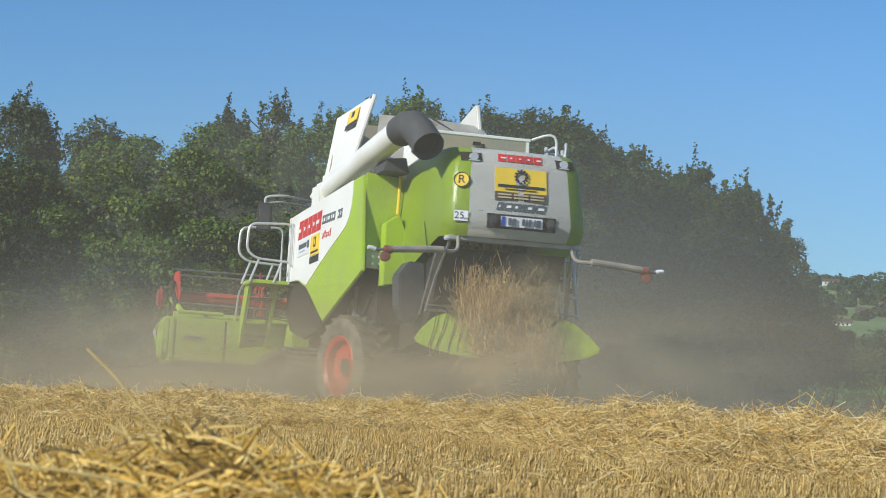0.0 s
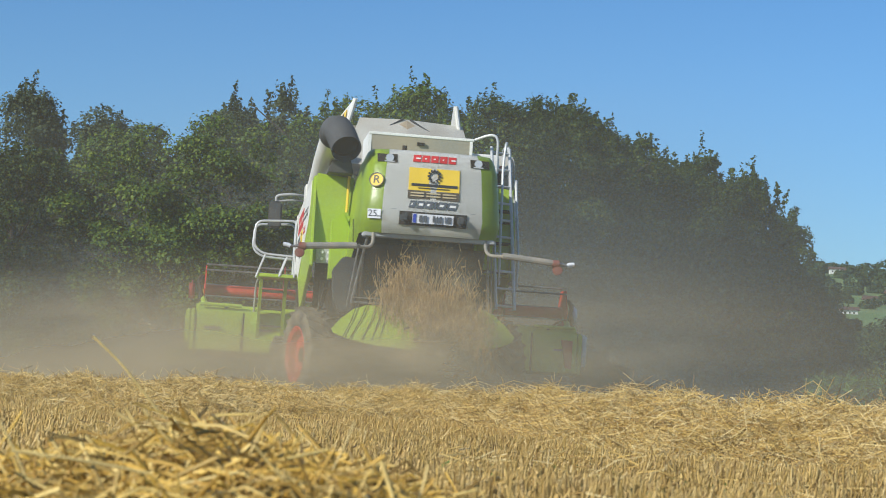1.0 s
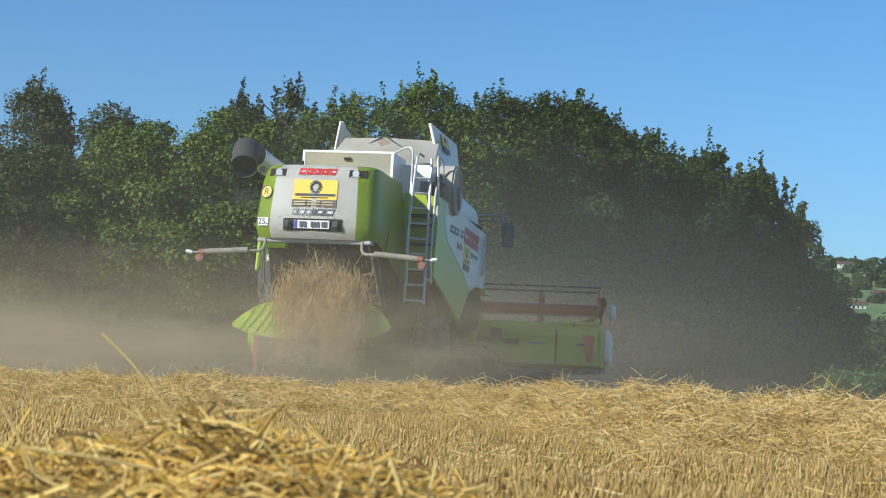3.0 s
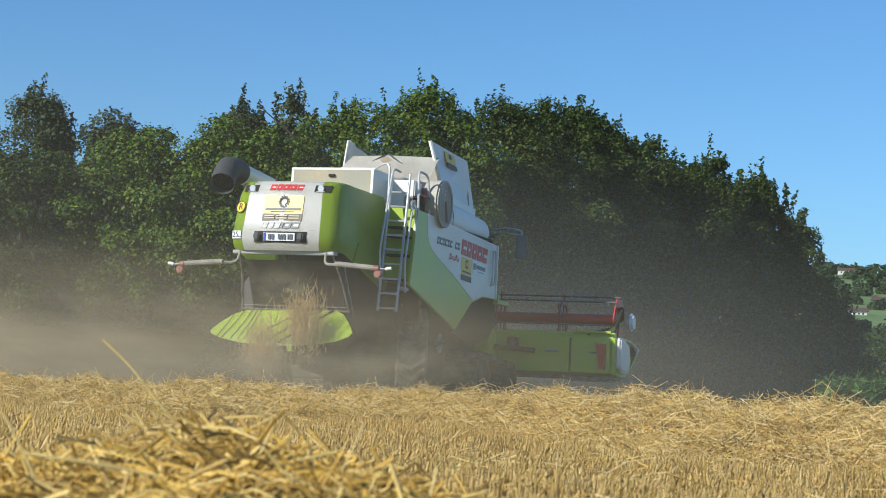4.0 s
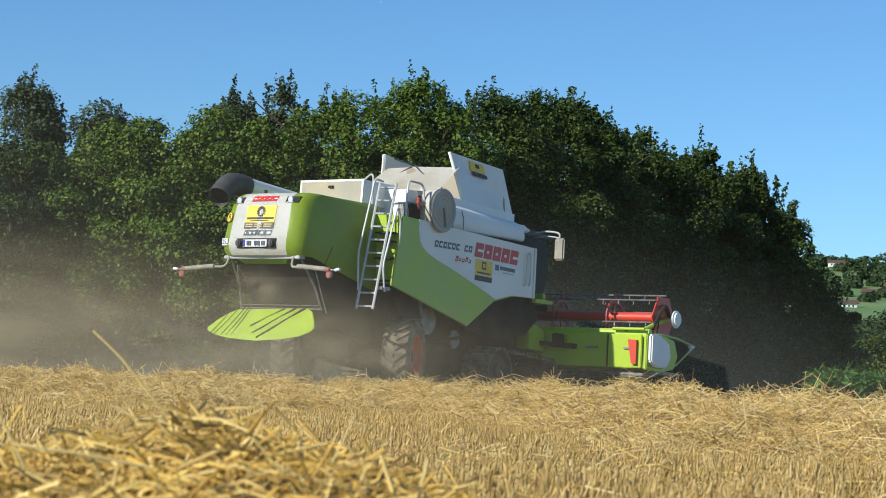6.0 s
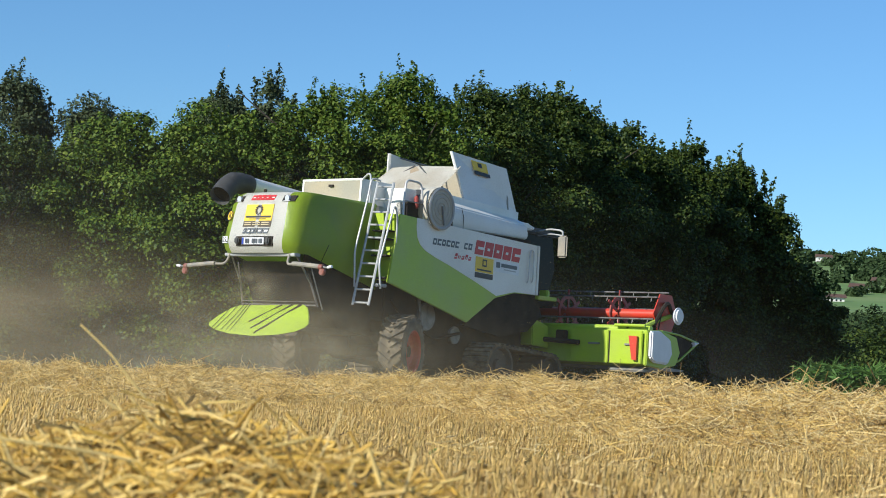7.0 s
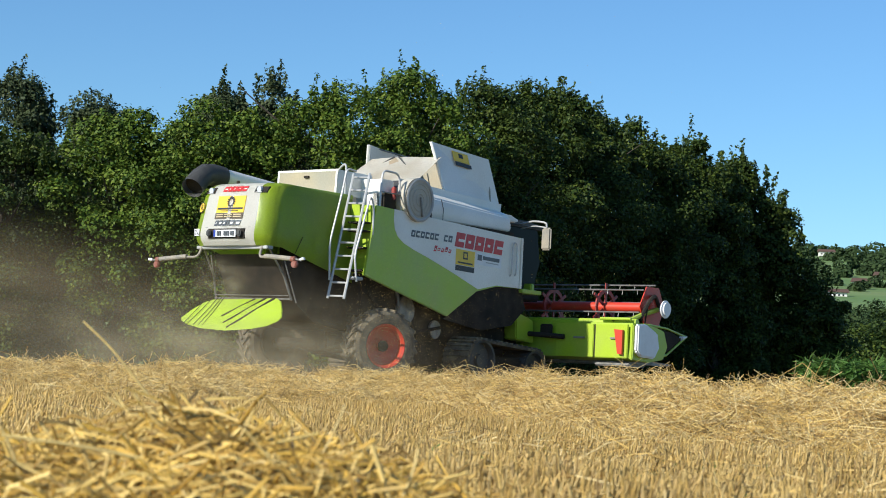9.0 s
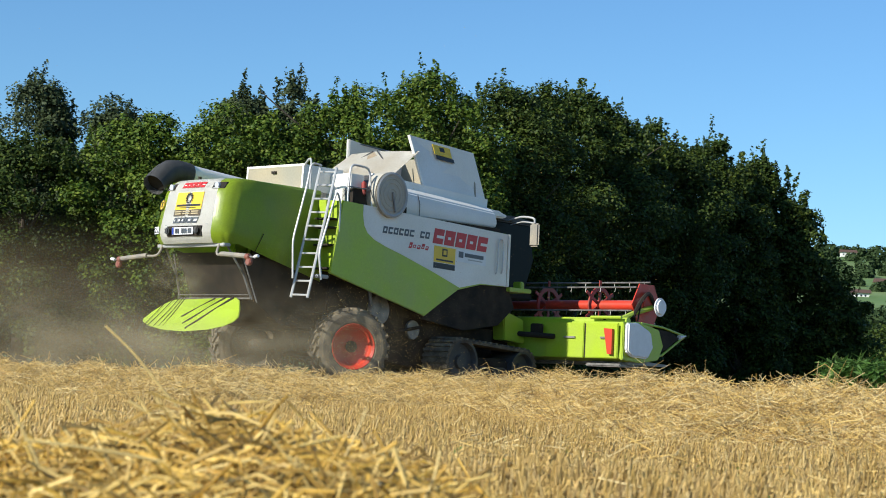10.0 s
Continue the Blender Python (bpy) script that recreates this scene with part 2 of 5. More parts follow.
def ring(cx, cy, cz, profile, axis="x", n=40, bm=None):
    """Turns an outline of (radius, along) about the axis."""
    bm = bm or bmesh.new()
    rows = []
    for k in range(n):
        a = k * math.tau / n
        row = []
        for r, s in profile:
            u, w = r * math.cos(a), r * math.sin(a)
            row.append(bm.verts.new({"x": (cx + s, cy + u, cz + w), "y": (cx + u, cy + s, cz + w)}[axis]))
        rows.append(row)
    m = len(profile)
    for k in range(n):
        p, q = rows[k], rows[(k + 1) % n]
        for i in range(m - 1):
            bm.faces.new((p[i], p[i + 1], q[i + 1], q[i]))
    return bm



def fast_mesh(name, verts, quads, mat, parent=None):
    """A mesh of many quads from two arrays."""
    me = bpy.data.meshes.new(name)
    nv, nq = len(verts), len(quads)
    me.vertices.add(nv)
    me.vertices.foreach_set("co", np.ascontiguousarray(verts, dtype=np.float32).ravel())
    me.loops.add(nq * 4)
    me.loops.foreach_set("vertex_index", np.ascontiguousarray(quads, dtype=np.int32).ravel())
    me.polygons.add(nq)
    me.polygons.foreach_set("loop_start", np.arange(0, nq * 4, 4, dtype=np.int32))
    me.update(calc_edges=True)
    me.materials.append(mat)
    ob = new(name, me)
    if parent is not None:
        ob.parent = parent
    return ob


def stalks(name, base, way, length, radius, mat, rng, curl=0.12, parent=None, pieces=2):
    """Many thin three-sided stalks, straight or of two bent pieces each."""
    n = len(base)
    way = way / np.linalg.norm(way, axis=1, keepdims=True)
    ref = np.where(np.abs(way[:, 2:3]) > 0.9, np.array([[1.0, 0, 0]]), np.array([[0, 0, 1.0]]))
    s = np.cross(way, ref)
    s /= np.linalg.norm(s, axis=1, keepdims=True)
    u = np.cross(way, s)
    off = rng.normal(0, curl, (n, 2)) * length[:, None]
    mid = base + way * (length * 0.5)[:, None] + s * off[:, :1] + u * off[:, 1:]
    tip = base + way * length[:, None]
    cuts = ((base, 1.0), (mid, 0.95), (tip, 0.7)) if pieces == 2 else ((base, 1.0), (tip, 0.75))
    m = 3 * len(cuts)
    verts = np.empty((n, m, 3))
    for j, (c, k) in enumerate(cuts):
        for i in range(3):
            a = i * math.tau / 3 + 0.4
            verts[:, j * 3 + i] = c + (s * math.cos(a) + u * math.sin(a)) * (radius * k)[:, None]
    q = np.array([[j * 3 + i, j * 3 + (i + 1) % 3, j * 3 + 3 + (i + 1) % 3, j * 3 + 3 + i] for j in range(pieces) for i in range(3)])
    quads = (np.arange(n)[:, None, None] * m + q[None]).reshape(-1, 4)
    return fast_mesh(name, verts.reshape(-1, 3), quads, mat, parent)


def leaf_mesh(name, spot, facing, size, mat, rng, parent=None, slim=0.7):
    """Many single leaves, each a creased blade."""
    n = len(spot)
    f = facing + rng.normal(0, 0.55, (n, 3))
    f /= np.linalg.norm(f, axis=1, keepdims=True)
    r = rng.normal(0, 1, (n, 3))
    r[:, 2] -= 0.6
    d = r - f * np.sum(r * f, axis=1, keepdims=True)
    d /= np.linalg.norm(d, axis=1, keepdims=True)
    s = np.cross(f, d)
    L = size[:, None]
    W = L * slim * 0.5
    verts = np.empty((n, 4, 3))
    verts[:, 0] = spot
    verts[:, 1] = spot + d * L * 0.42 + s * W + f * W * 0.3
    verts[:, 2] = spot + d * L - f * L * 0.12
    verts[:, 3] = spot + d * L * 0.42 - s * W + f * W * 0.3
    quads = np.arange(n * 4).reshape(-1, 4)
    return fast_mesh(name, verts.reshape(-1, 3), quads, mat, parent)


def lettering(text, size, mat, parent, m, name="lettering"):
    cu = bpy.data.curves.new(name, "FONT")
    cu.body, cu.size, cu.extrude, cu.align_x, cu.align_y = text, size, 0.002, "CENTER", "CENTER"
    tmp = bpy.data.objects.new(name, cu)
    me = bpy.data.meshes.new_from_object(tmp)
    bpy.data.objects.remove(tmp)
    me.materials.clear()
    me.materials.append(mat)
    ob = new(name, me)
    ob.parent = parent
    ob.matrix_basis = m
    return ob


# ---- the combine harvester: x to its right, y forward, z up from the ground ----
BACK = [(2.23, 0.09), (2.31, 0.03), (2.43, 0.0), (2.69, 0.05), (2.9, 0.09), (3.09, 0.13), (3.2, 0.18), (3.28, 0.24), (3.33, 0.34), (3.35, 0.5)]


def back_y(z):
    return float(np.interp(z, [b[0] for b in BACK], [b[1] for b in BACK]))


def hood_grid(cols, rows=BACK):
    """The rounded rear hood between some of its columns."""
    bm = bmesh.new()
    grid = []
    for i, (z, y0) in enumerate(rows):
        w = float(np.interp(z, [2.17, 2.45, 3.1, 3.35], [0.88, 0.92, 0.87, 0.80]))
        line = []
        for xf, yo, front in cols:
            y = front if front else y0 + yo
            zb = 2.23 - 0.25 * max(0.0, y - 0.45)
            zt = 3.35 - 0.05 * max(0.0, y - 0.5)
            zz = zb + (z - 2.23) / (3.35 - 2.23) * (zt - zb)
            line.append(bm.verts.new((xf * w, y, zz)))
        grid.append(line)
    for a, b in zip(grid, grid[1:]):
        for k in range(len(cols) - 1):
            bm.faces.new((a[k], a[k + 1], b[k + 1], b[k]))
    bmesh.ops.solidify(bm, geom=bm.faces[:], thickness=0.02)
    return bm


def badge(x0, x1, z0, z1, lift, skew=0.0, thick=0.008):
    """A thin plate that lies on the sloping back of the hood."""
    bm = bmesh.new()
    q = []
    for dy in (0.0, thick):
        q.append([bm.verts.new((x + skew * (z - z0), back_y(z) - lift + dy + float(np.interp(abs(x), [0, 0.22, 0.45, 0.62, 0.75, 0.83], [-0.012, 0.0, 0.012, 0.028, 0.075, 0.14])), z)) for x, z in ((x0, z0), (x1, z0), (x1, z1), (x0, z1))])
    bm.faces.new(q[0])
    bm.faces.new(q[1][::-1])
    for i in range(4):
        bm.faces.new((q[0][i], q[1][i], q[1][(i + 1) % 4], q[0][(i + 1) % 4]))
    return bm



def add_wheel(parent, s):
    """A steered rear wheel; its axle lies along x at its origin."""
    hub = part("rear_wheel", disc(0, 0, 0, 0.1, 0.3, "x", 16), BLACK, parent, "steered rear wheel with a red rim")
    prof = [(0.36, -0.22), (0.42, -0.25), (0.55, -0.25), (0.62, -0.22), (0.64, -0.1), (0.645, 0.0), (0.64, 0.1), (0.62, 0.22), (0.55, 0.25), (0.42, 0.25), (0.36, 0.22)]
    bm = ring(0, 0, 0, prof, n=48)
    for k in range(22):
        a = k * math.tau / 22
        for side in (-1, 1):
            m = Matrix.Rotation(a + (0.0 if side < 0 else math.pi / 22), 4, "X") @ Matrix.Translation((side * 0.115, 0, 0.645)) @ Matrix.Rotation(radians(side * 38), 4, "Z") @ Matrix.Diagonal((0.27, 0.05, 0.05, 1))
            bmesh.ops.create_cube(bm, size=1, matrix=m)
    part("tyre", bm, RUBBER, hub, "dusty ribbed farm tyre", smooth=False)
    prof = [(0.37, 0.2), (0.40, 0.235), (0.385, 0.245), (0.34, 0.21), (0.32, 0.12), (0.20, 0.07), (0.10, 0.07), (0.10, 0.12), (0.0, 0.12)]
    bm = ring(0, 0, 0, [(r, s * d) for r, d in prof], n=40)
    for k in range(8):
        a = k * math.tau / 8
        disc(s * 0.09, 0.15 * math.cos(a), 0.15 * math.sin(a), 0.016, 0.03, n=8, bm=bm)
    part("rim_back", disc(-s * 0.1, 0, 0, 0.37, 0.02, "x", 32), BLACK, hub)
    part("rim", bm, RED, hub, "bright red wheel rim", smooth=True)
    return hub


def add_track(parent, s):
    x0, x1 = s * 1.12, s * 1.72
    unit = part("track_frame", box(min(s * 1.2, s * 1.6), max(s * 1.2, s * 1.6), 5.0, 7.1, 0.3, 0.62, 0.05), BLACK, parent, "black steel track frame")
    outline = []
    for cy, cz, r, a0, a1 in ((5.25, 0.52, 0.44, 110, 290), (6.95, 0.45, 0.38, 250, 430)):
        for k in range(15):
            a = radians(a0 + (a1 - a0) * k / 14)
            outline.append((cy + r * math.cos(a), cz + r * math.sin(a)))
    outline = [(y, max(z, 0.03)) for y, z in outline]
    bm = bmesh.new()
    n = len(outline)
    cy, cz = 6.1, 0.5
    inner = [(y + (cy - y) * 0.03, z + (0.06 if z < cz else -0.05)) for y, z in outline]
    v = [[bm.verts.new((x, y, z)) for y, z in o] for x in (x0, x1) for o in (outline, inner)]
    for a, b in ((0, 2), (1, 3), (0, 1), (2, 3)):
        for k in range(n):
            bm.faces.new((v[a][k], v[a][(k + 1) % n], v[b][(k + 1) % n], v[b][k]))
    part("track_belt", bm, RUBBER, unit, "black rubber track belt")
    bm = bmesh.new()
    for k in range(n):
        (ya, za), (yb, zb) = outline[k], outline[(k + 1) % n]
        L = math.hypot(yb - ya, zb - za)
        for j in range(max(1, int(L / 0.16))):
            f = (j + 0.5) / max(1, int(L / 0.16))
            m = Matrix.Translation(((x0 + x1) / 2, ya + (yb - ya) * f, za + (zb - za) * f)) @ Matrix.Rotation(math.atan2(zb - za, yb - ya), 4, "X") @ Matrix.Diagonal((0.6, 0.05, 0.07, 1))
            bmesh.ops.create_cube(bm, size=1, matrix=m)
    part("track_lugs", bm, RUBBER, unit)
    for cy, cz, r in ((5.25, 0.52, 0.40), (6.95, 0.45, 0.33), (5.85, 0.26, 0.2), (6.35, 0.26, 0.2)):
        bm = ring(s * 1.42, cy, cz, [(0.0, s * 0.26), (r * 0.3, s * 0.26), (r * 0.34, s * 0.2), (r * 0.8, s * 0.2), (r * 0.88, s * 0.3), (r, s * 0.3), (r, -s * 0.3), (0.0, -s * 0.3)], n=32)
        part("track_roller", bm, DARKGREY, unit, "dark worn track roller", smooth=True)


def add_rear(h):
    m = [(-0.7, 0.028, 0), (-0.5, 0.012, 0), (-0.25, 0.0, 0), (0, -0.01, 0), (0.25, 0.0, 0), (0.5, 0.012, 0), (0.7, 0.028, 0)]
    part("rear_panel", hood_grid(m), WHITE, h, "white curved rear panel", smooth=True)
    left = [(-1, 0, 2.35), (-1, 0, 1.6), (-1, 0, 0.95), (-0.995, 0.36, 0), (-0.975, 0.24, 0), (-0.93, 0.14, 0), (-0.85, 0.075, 0), (-0.7, 0.028, 0)]
    part("hood_side", hood_grid(left), GREEN, h, "bright green hood side", smooth=True)
    part("hood_side", hood_grid([(-a, b, c) for a, b, c in left[::-1]]), GREEN, h, "bright green hood side", smooth=True)
    part("hood_top", slab([(-0.79, 0.52), (0.79, 0.52), (0.79, 2.4), (-0.79, 2.4)], "z", 3.25, 3.335, 0.02), GREEN, h)
    part("hood_lip", slab([(-0.84, 0.16), (0.84, 0.16), (0.86, 0.3), (-0.86, 0.3)], "z", 2.18, 2.235, 0.01), GREY, h, "grey lower edge of the hood")
    for s in (-1, 1):
        part("seam", tube([(s * 0.925, 0.75, 2.1), (s * 0.93, 0.95, 2.45)], 0.006, 5), BLACK, h)
    # work lamps in the upper corners
    for s in (-1, 1):
        a, b = sorted((s * 0.47, s * 0.72))
        lamp = part("work_lamp", badge(a, b, 3.145, 3.255, 0.012, 0.0, 0.03), BLACK, h, "black lamp recess")
        part("lamp_lens", disc(s * 0.57, back_y(3.2) + 0.015, 3.2, 0.05, 0.05, "y", 20), LENS, lamp, "clear lamp lens", True)
        part("lamp_frame", badge(s * 0.57 - 0.065, s * 0.57 + 0.065, 3.145, 3.16, 0.02), GREY, lamp)
    # emblem drawn as five slanted red blocks
    for k in range(5):
        x = -0.275 + k * 0.113
        part("emblem_block", badge(x, x + 0.098, 3.17, 3.265, 0.012, 0.14), LOGORED, h)
        part("emblem_notch", badge(x + 0.04, x + (0.1 if k in (0, 4) else 0.062), 3.208, 3.226, 0.016, 0.14), WHITE, h)
    sign = part("dealer_sign", badge(-0.32, 0.33, 2.795, 3.09, 0.014), YELLOW, h, "yellow dealer sign")
    for k in range(12):
        a = k * math.tau / 12
        cx, cz = 0.005 + 0.078 * math.cos(a), 2.99 + 0.078 * math.sin(a)
        part("sign_cog", badge(cx - 0.012, cx + 0.012, cz - 0.012, cz + 0.012, 0.02), INK, sign)
    bm = ring(0.005, back_y(2.99) - 0.02, 2.99, [(0.066, 0.0), (0.05, 0.0), (0.05, 0.006), (0.066, 0.006), (0.066, 0.0)], "y", 28)
    part("sign_cog_ring", bm, INK, sign)
    part("sign_line", badge(-0.29, 0.30, 2.852, 2.885, 0.02, 0.2), INK, sign)
    part("sign_line", badge(-0.2, 0.20, 2.825, 2.833, 0.02), INK, sign)
    strip = part("dealer_strip", badge(-0.325, 0.332, 2.685, 2.79, 0.014), material("brown_strip", (0.10, 0.075, 0.045), 0.5), h, "dark brown strip with light lines")
    for z in (2.752, 2.715):
        for x0, x1 in ((-0.29, -0.12), (-0.09, 0.09), (0.12, 0.29)):
            part("strip_line", badge(x0, x1, z, z + 0.018, 0.02), material("strip_text", (0.55, 0.45, 0.25), 0.5), strip)
    for k, (x, w) in enumerate(((-0.31, 0.075), (-0.215, 0.085), (-0.11, 0.09), (0.0, 0.03), (0.05, 0.11), (0.18, 0.11))):
        part("model_mark", badge(x, x + w, 2.567, 2.66, 0.012, 0.3), INKGREY, h)
        if w > 0.05:
            part("mark_notch", badge(x + 0.032, x + w - (0.0 if k % 2 else 0.028), 2.598, 2.628, 0.015, 0.3), WHITE, h)
    part("crease", badge(-0.52, 0.55, 2.535, 2.543, 0.006), GREY, h)
    holder = part("plate_holder", badge(-0.42, 0.44, 2.345, 2.515, 0.03, 0.0, 0.03), BLACK, h, "black number plate holder")
    for s in (-1, 1):
        part("plate_lamp", box(s * 0.36 - 0.05, s * 0.36 + 0.05, -0.075, -0.02, 2.38, 2.49, 0.02), DARKGREY, holder)
    plate = part("number_plate", badge(-0.255, 0.265, 2.37, 2.49, 0.045), PLATE, h, "white number plate with dark bars")
    part("plate_band", badge(-0.25, -0.21, 2.375, 2.485, 0.05), BLUE, plate)
    return plate


def add_plate_bars(plate):
    for x, w in ((-0.17, 0.04), (-0.115, 0.04), (0.0, 0.035), (0.05, 0.02), (0.085, 0.035), (0.155, 0.015), (0.185, 0.05)):
        ob = part("plate_bar", badge(x, x + w, 2.39, 2.47, 0.05), INKGREY, None)
        ob.parent = plate


def add_rear_fittings(h):
    # round yellow mark with its letter, and the white speed mark
    y = back_y(2.9) + 0.075
    tilt = pose(0, 0, 0, 78, 0, -20)
    mark = part("round_mark", disc(0, 0, 0, 0.095, 0.008, "z", 32), YELLOW, h, "round yellow mark with a black letter")
    mark.matrix_basis = pose(-0.725, y - 0.03, 2.9) @ tilt
    rim = part("mark_ring", ring(0, 0, 0, [(0.095, 0), (0.085, 0), (0.085, 0.004), (0.095, 0.004), (0.095, 0)], "y", 32), INK, mark)
    rim.matrix_basis = pose(0, 0, 0.009, 90, 0, 0)
    lettering("R", 0.15, INK, mark, pose(0, 0, 0.008))
    tag = part("speed_mark", box(-0.085, 0.085, -0.06, 0.06, -0.003, 0.003), PLATE, h, "white speed mark with dark figures")
    tag.matrix_basis = pose(-0.735, 0.045, 2.46) @ pose(0, 0, 0, 92, 0, -16)
    lettering("25", 0.12, INK, tag, pose(-0.02, 0, 0.004))
    lettering("km", 0.045, INK, tag, pose(0.06, -0.03, 0.004))
    # indicator arms
    for s in (-1, 1):
        arm = part("indicator_arm", tube(bend([(s * 0.72, 0.2, 2.3), (s * 0.72, 0.1, 2.03), (s * 0.95, 0.03, 2.03)]), 0.022, 8), DUSTGREY, h, "dusty grey indicator arm", True)
        part("arm_cover", tube([(s * 0.93, 0.03, 2.035), (s * 1.0, 0.03, 2.035), (s * 1.5, 0.0, 1.995), (s * 1.62, 0.0, 1.985)], 0.042, 10), DUSTGREY, arm, "", True)
        part("lamp_stub", tube([(s * 1.6, 0, 1.99), (s * 1.7, 0, 1.975), (s * 1.77, 0, 1.97)], 0.018, 8), STEEL, arm)
        bm = disc(s * 1.64, 0.0, 1.90, 0.062, 0.07, "y", 20, bevel=0.012)
        disc(s * 1.61, 0.0, 1.98, 0.05, 0.1, "x", 16, bm=bm, bevel=0.01)
        part("indicator_lamp", bm, REDLENS, arm, "red indicator lamp", True)
        part("arm_tip", tube([(s * 1.76, 0, 1.97), (s * 1.79, 0, 1.985), (s * 1.85, 0, 1.99)], 0.026, 10), PLATE, arm, "white arm tip", True)
    # straw outlet: black solid for the shade inside its mouth, then frame and rubber curtain
    part("straw_outlet", slab([(0.55, 2.12), (2.4, 1.9), (2.4, 0.9), (1.5, 1.0), (0.95, 1.35)], "x", -0.78, 0.78), BLACK, h, "dusty straw outlet, a black block for its dark inside")
    for s in (-1, 1):
        part("outlet_rod", tube([(s * 0.78, 0.3, 2.18), (s * 0.84, 0.62, 1.75), (s * 0.9, 0.78, 1.34)], 0.018, 6), STEEL, h)
        part("outlet_rod", tube([(s * 0.86, 0.55, 2.1), (s * 0.95, 0.85, 1.3)], 0.012, 6), STEEL, h)
    part("outlet_bar", tube([(-0.9, 0.75, 1.36), (0.9, 0.75, 1.36)], 0.015, 6), STEEL, h)
    part("outlet_bar", tube([(-0.88, 0.72, 1.42), (0.88, 0.72, 1.42)], 0.008, 6), STEEL, h)
    # green deflector: a sloping leaf-shaped plate with ribs
    outline = [(-1.17, 0.98), (-1.05, 1.12), (-0.88, 1.26), (-0.72, 1.32), (0.78, 1.36), (0.93, 1.3), (1.08, 1.15), (1.18, 1.02), (1.14, 0.95), (0.95, 0.87), (0.6, 0.81), (0.0, 0.77), (-0.6, 0.80), (-0.95, 0.86), (-1.14, 0.93)]
    bm = slab(outline, "y", -0.015, 0.015, 0.006)
    for vt in bm.verts:
        vt.co.y += 0.3 + (vt.co.z - 1.0) * 0.75 - 0.05 * (vt.co.x / 1.1) ** 2
    plate = part("deflector", bm, GREEN, h, "bright green leaf-shaped deflector plate")
    def on_plate(x, z, up=0.03):
        return (x, 0.3 + (z - 1.0) * 0.75 - 0.05 * (x / 1.1) ** 2 - up, z)
    for x0, z0, x1, z1 in ((-0.25, 1.02, 0.3, 1.34), (-0.12, 0.9, 0.55, 1.36), (0.02, 0.82, 0.75, 1.36)):
        part("rib", tube([on_plate(x0, z0), on_plate(x1, z1)], 0.021, 6), BLACK, plate, "dark rib")
    for x0, dx in ((-1.03, 0.2), (-0.94, 0.24), (-0.78, 0.2), (-0.66, 0.16), (-0.56, 0.12)):
        part("tine", tube([on_plate(x0, 0.86, 0.04), on_plate(x0 + dx * 0.6, 1.12, 0.05), on_plate(x0 + dx, 1.36, 0.05)], 0.006, 5), BLACK, plate, "thin dark tine")


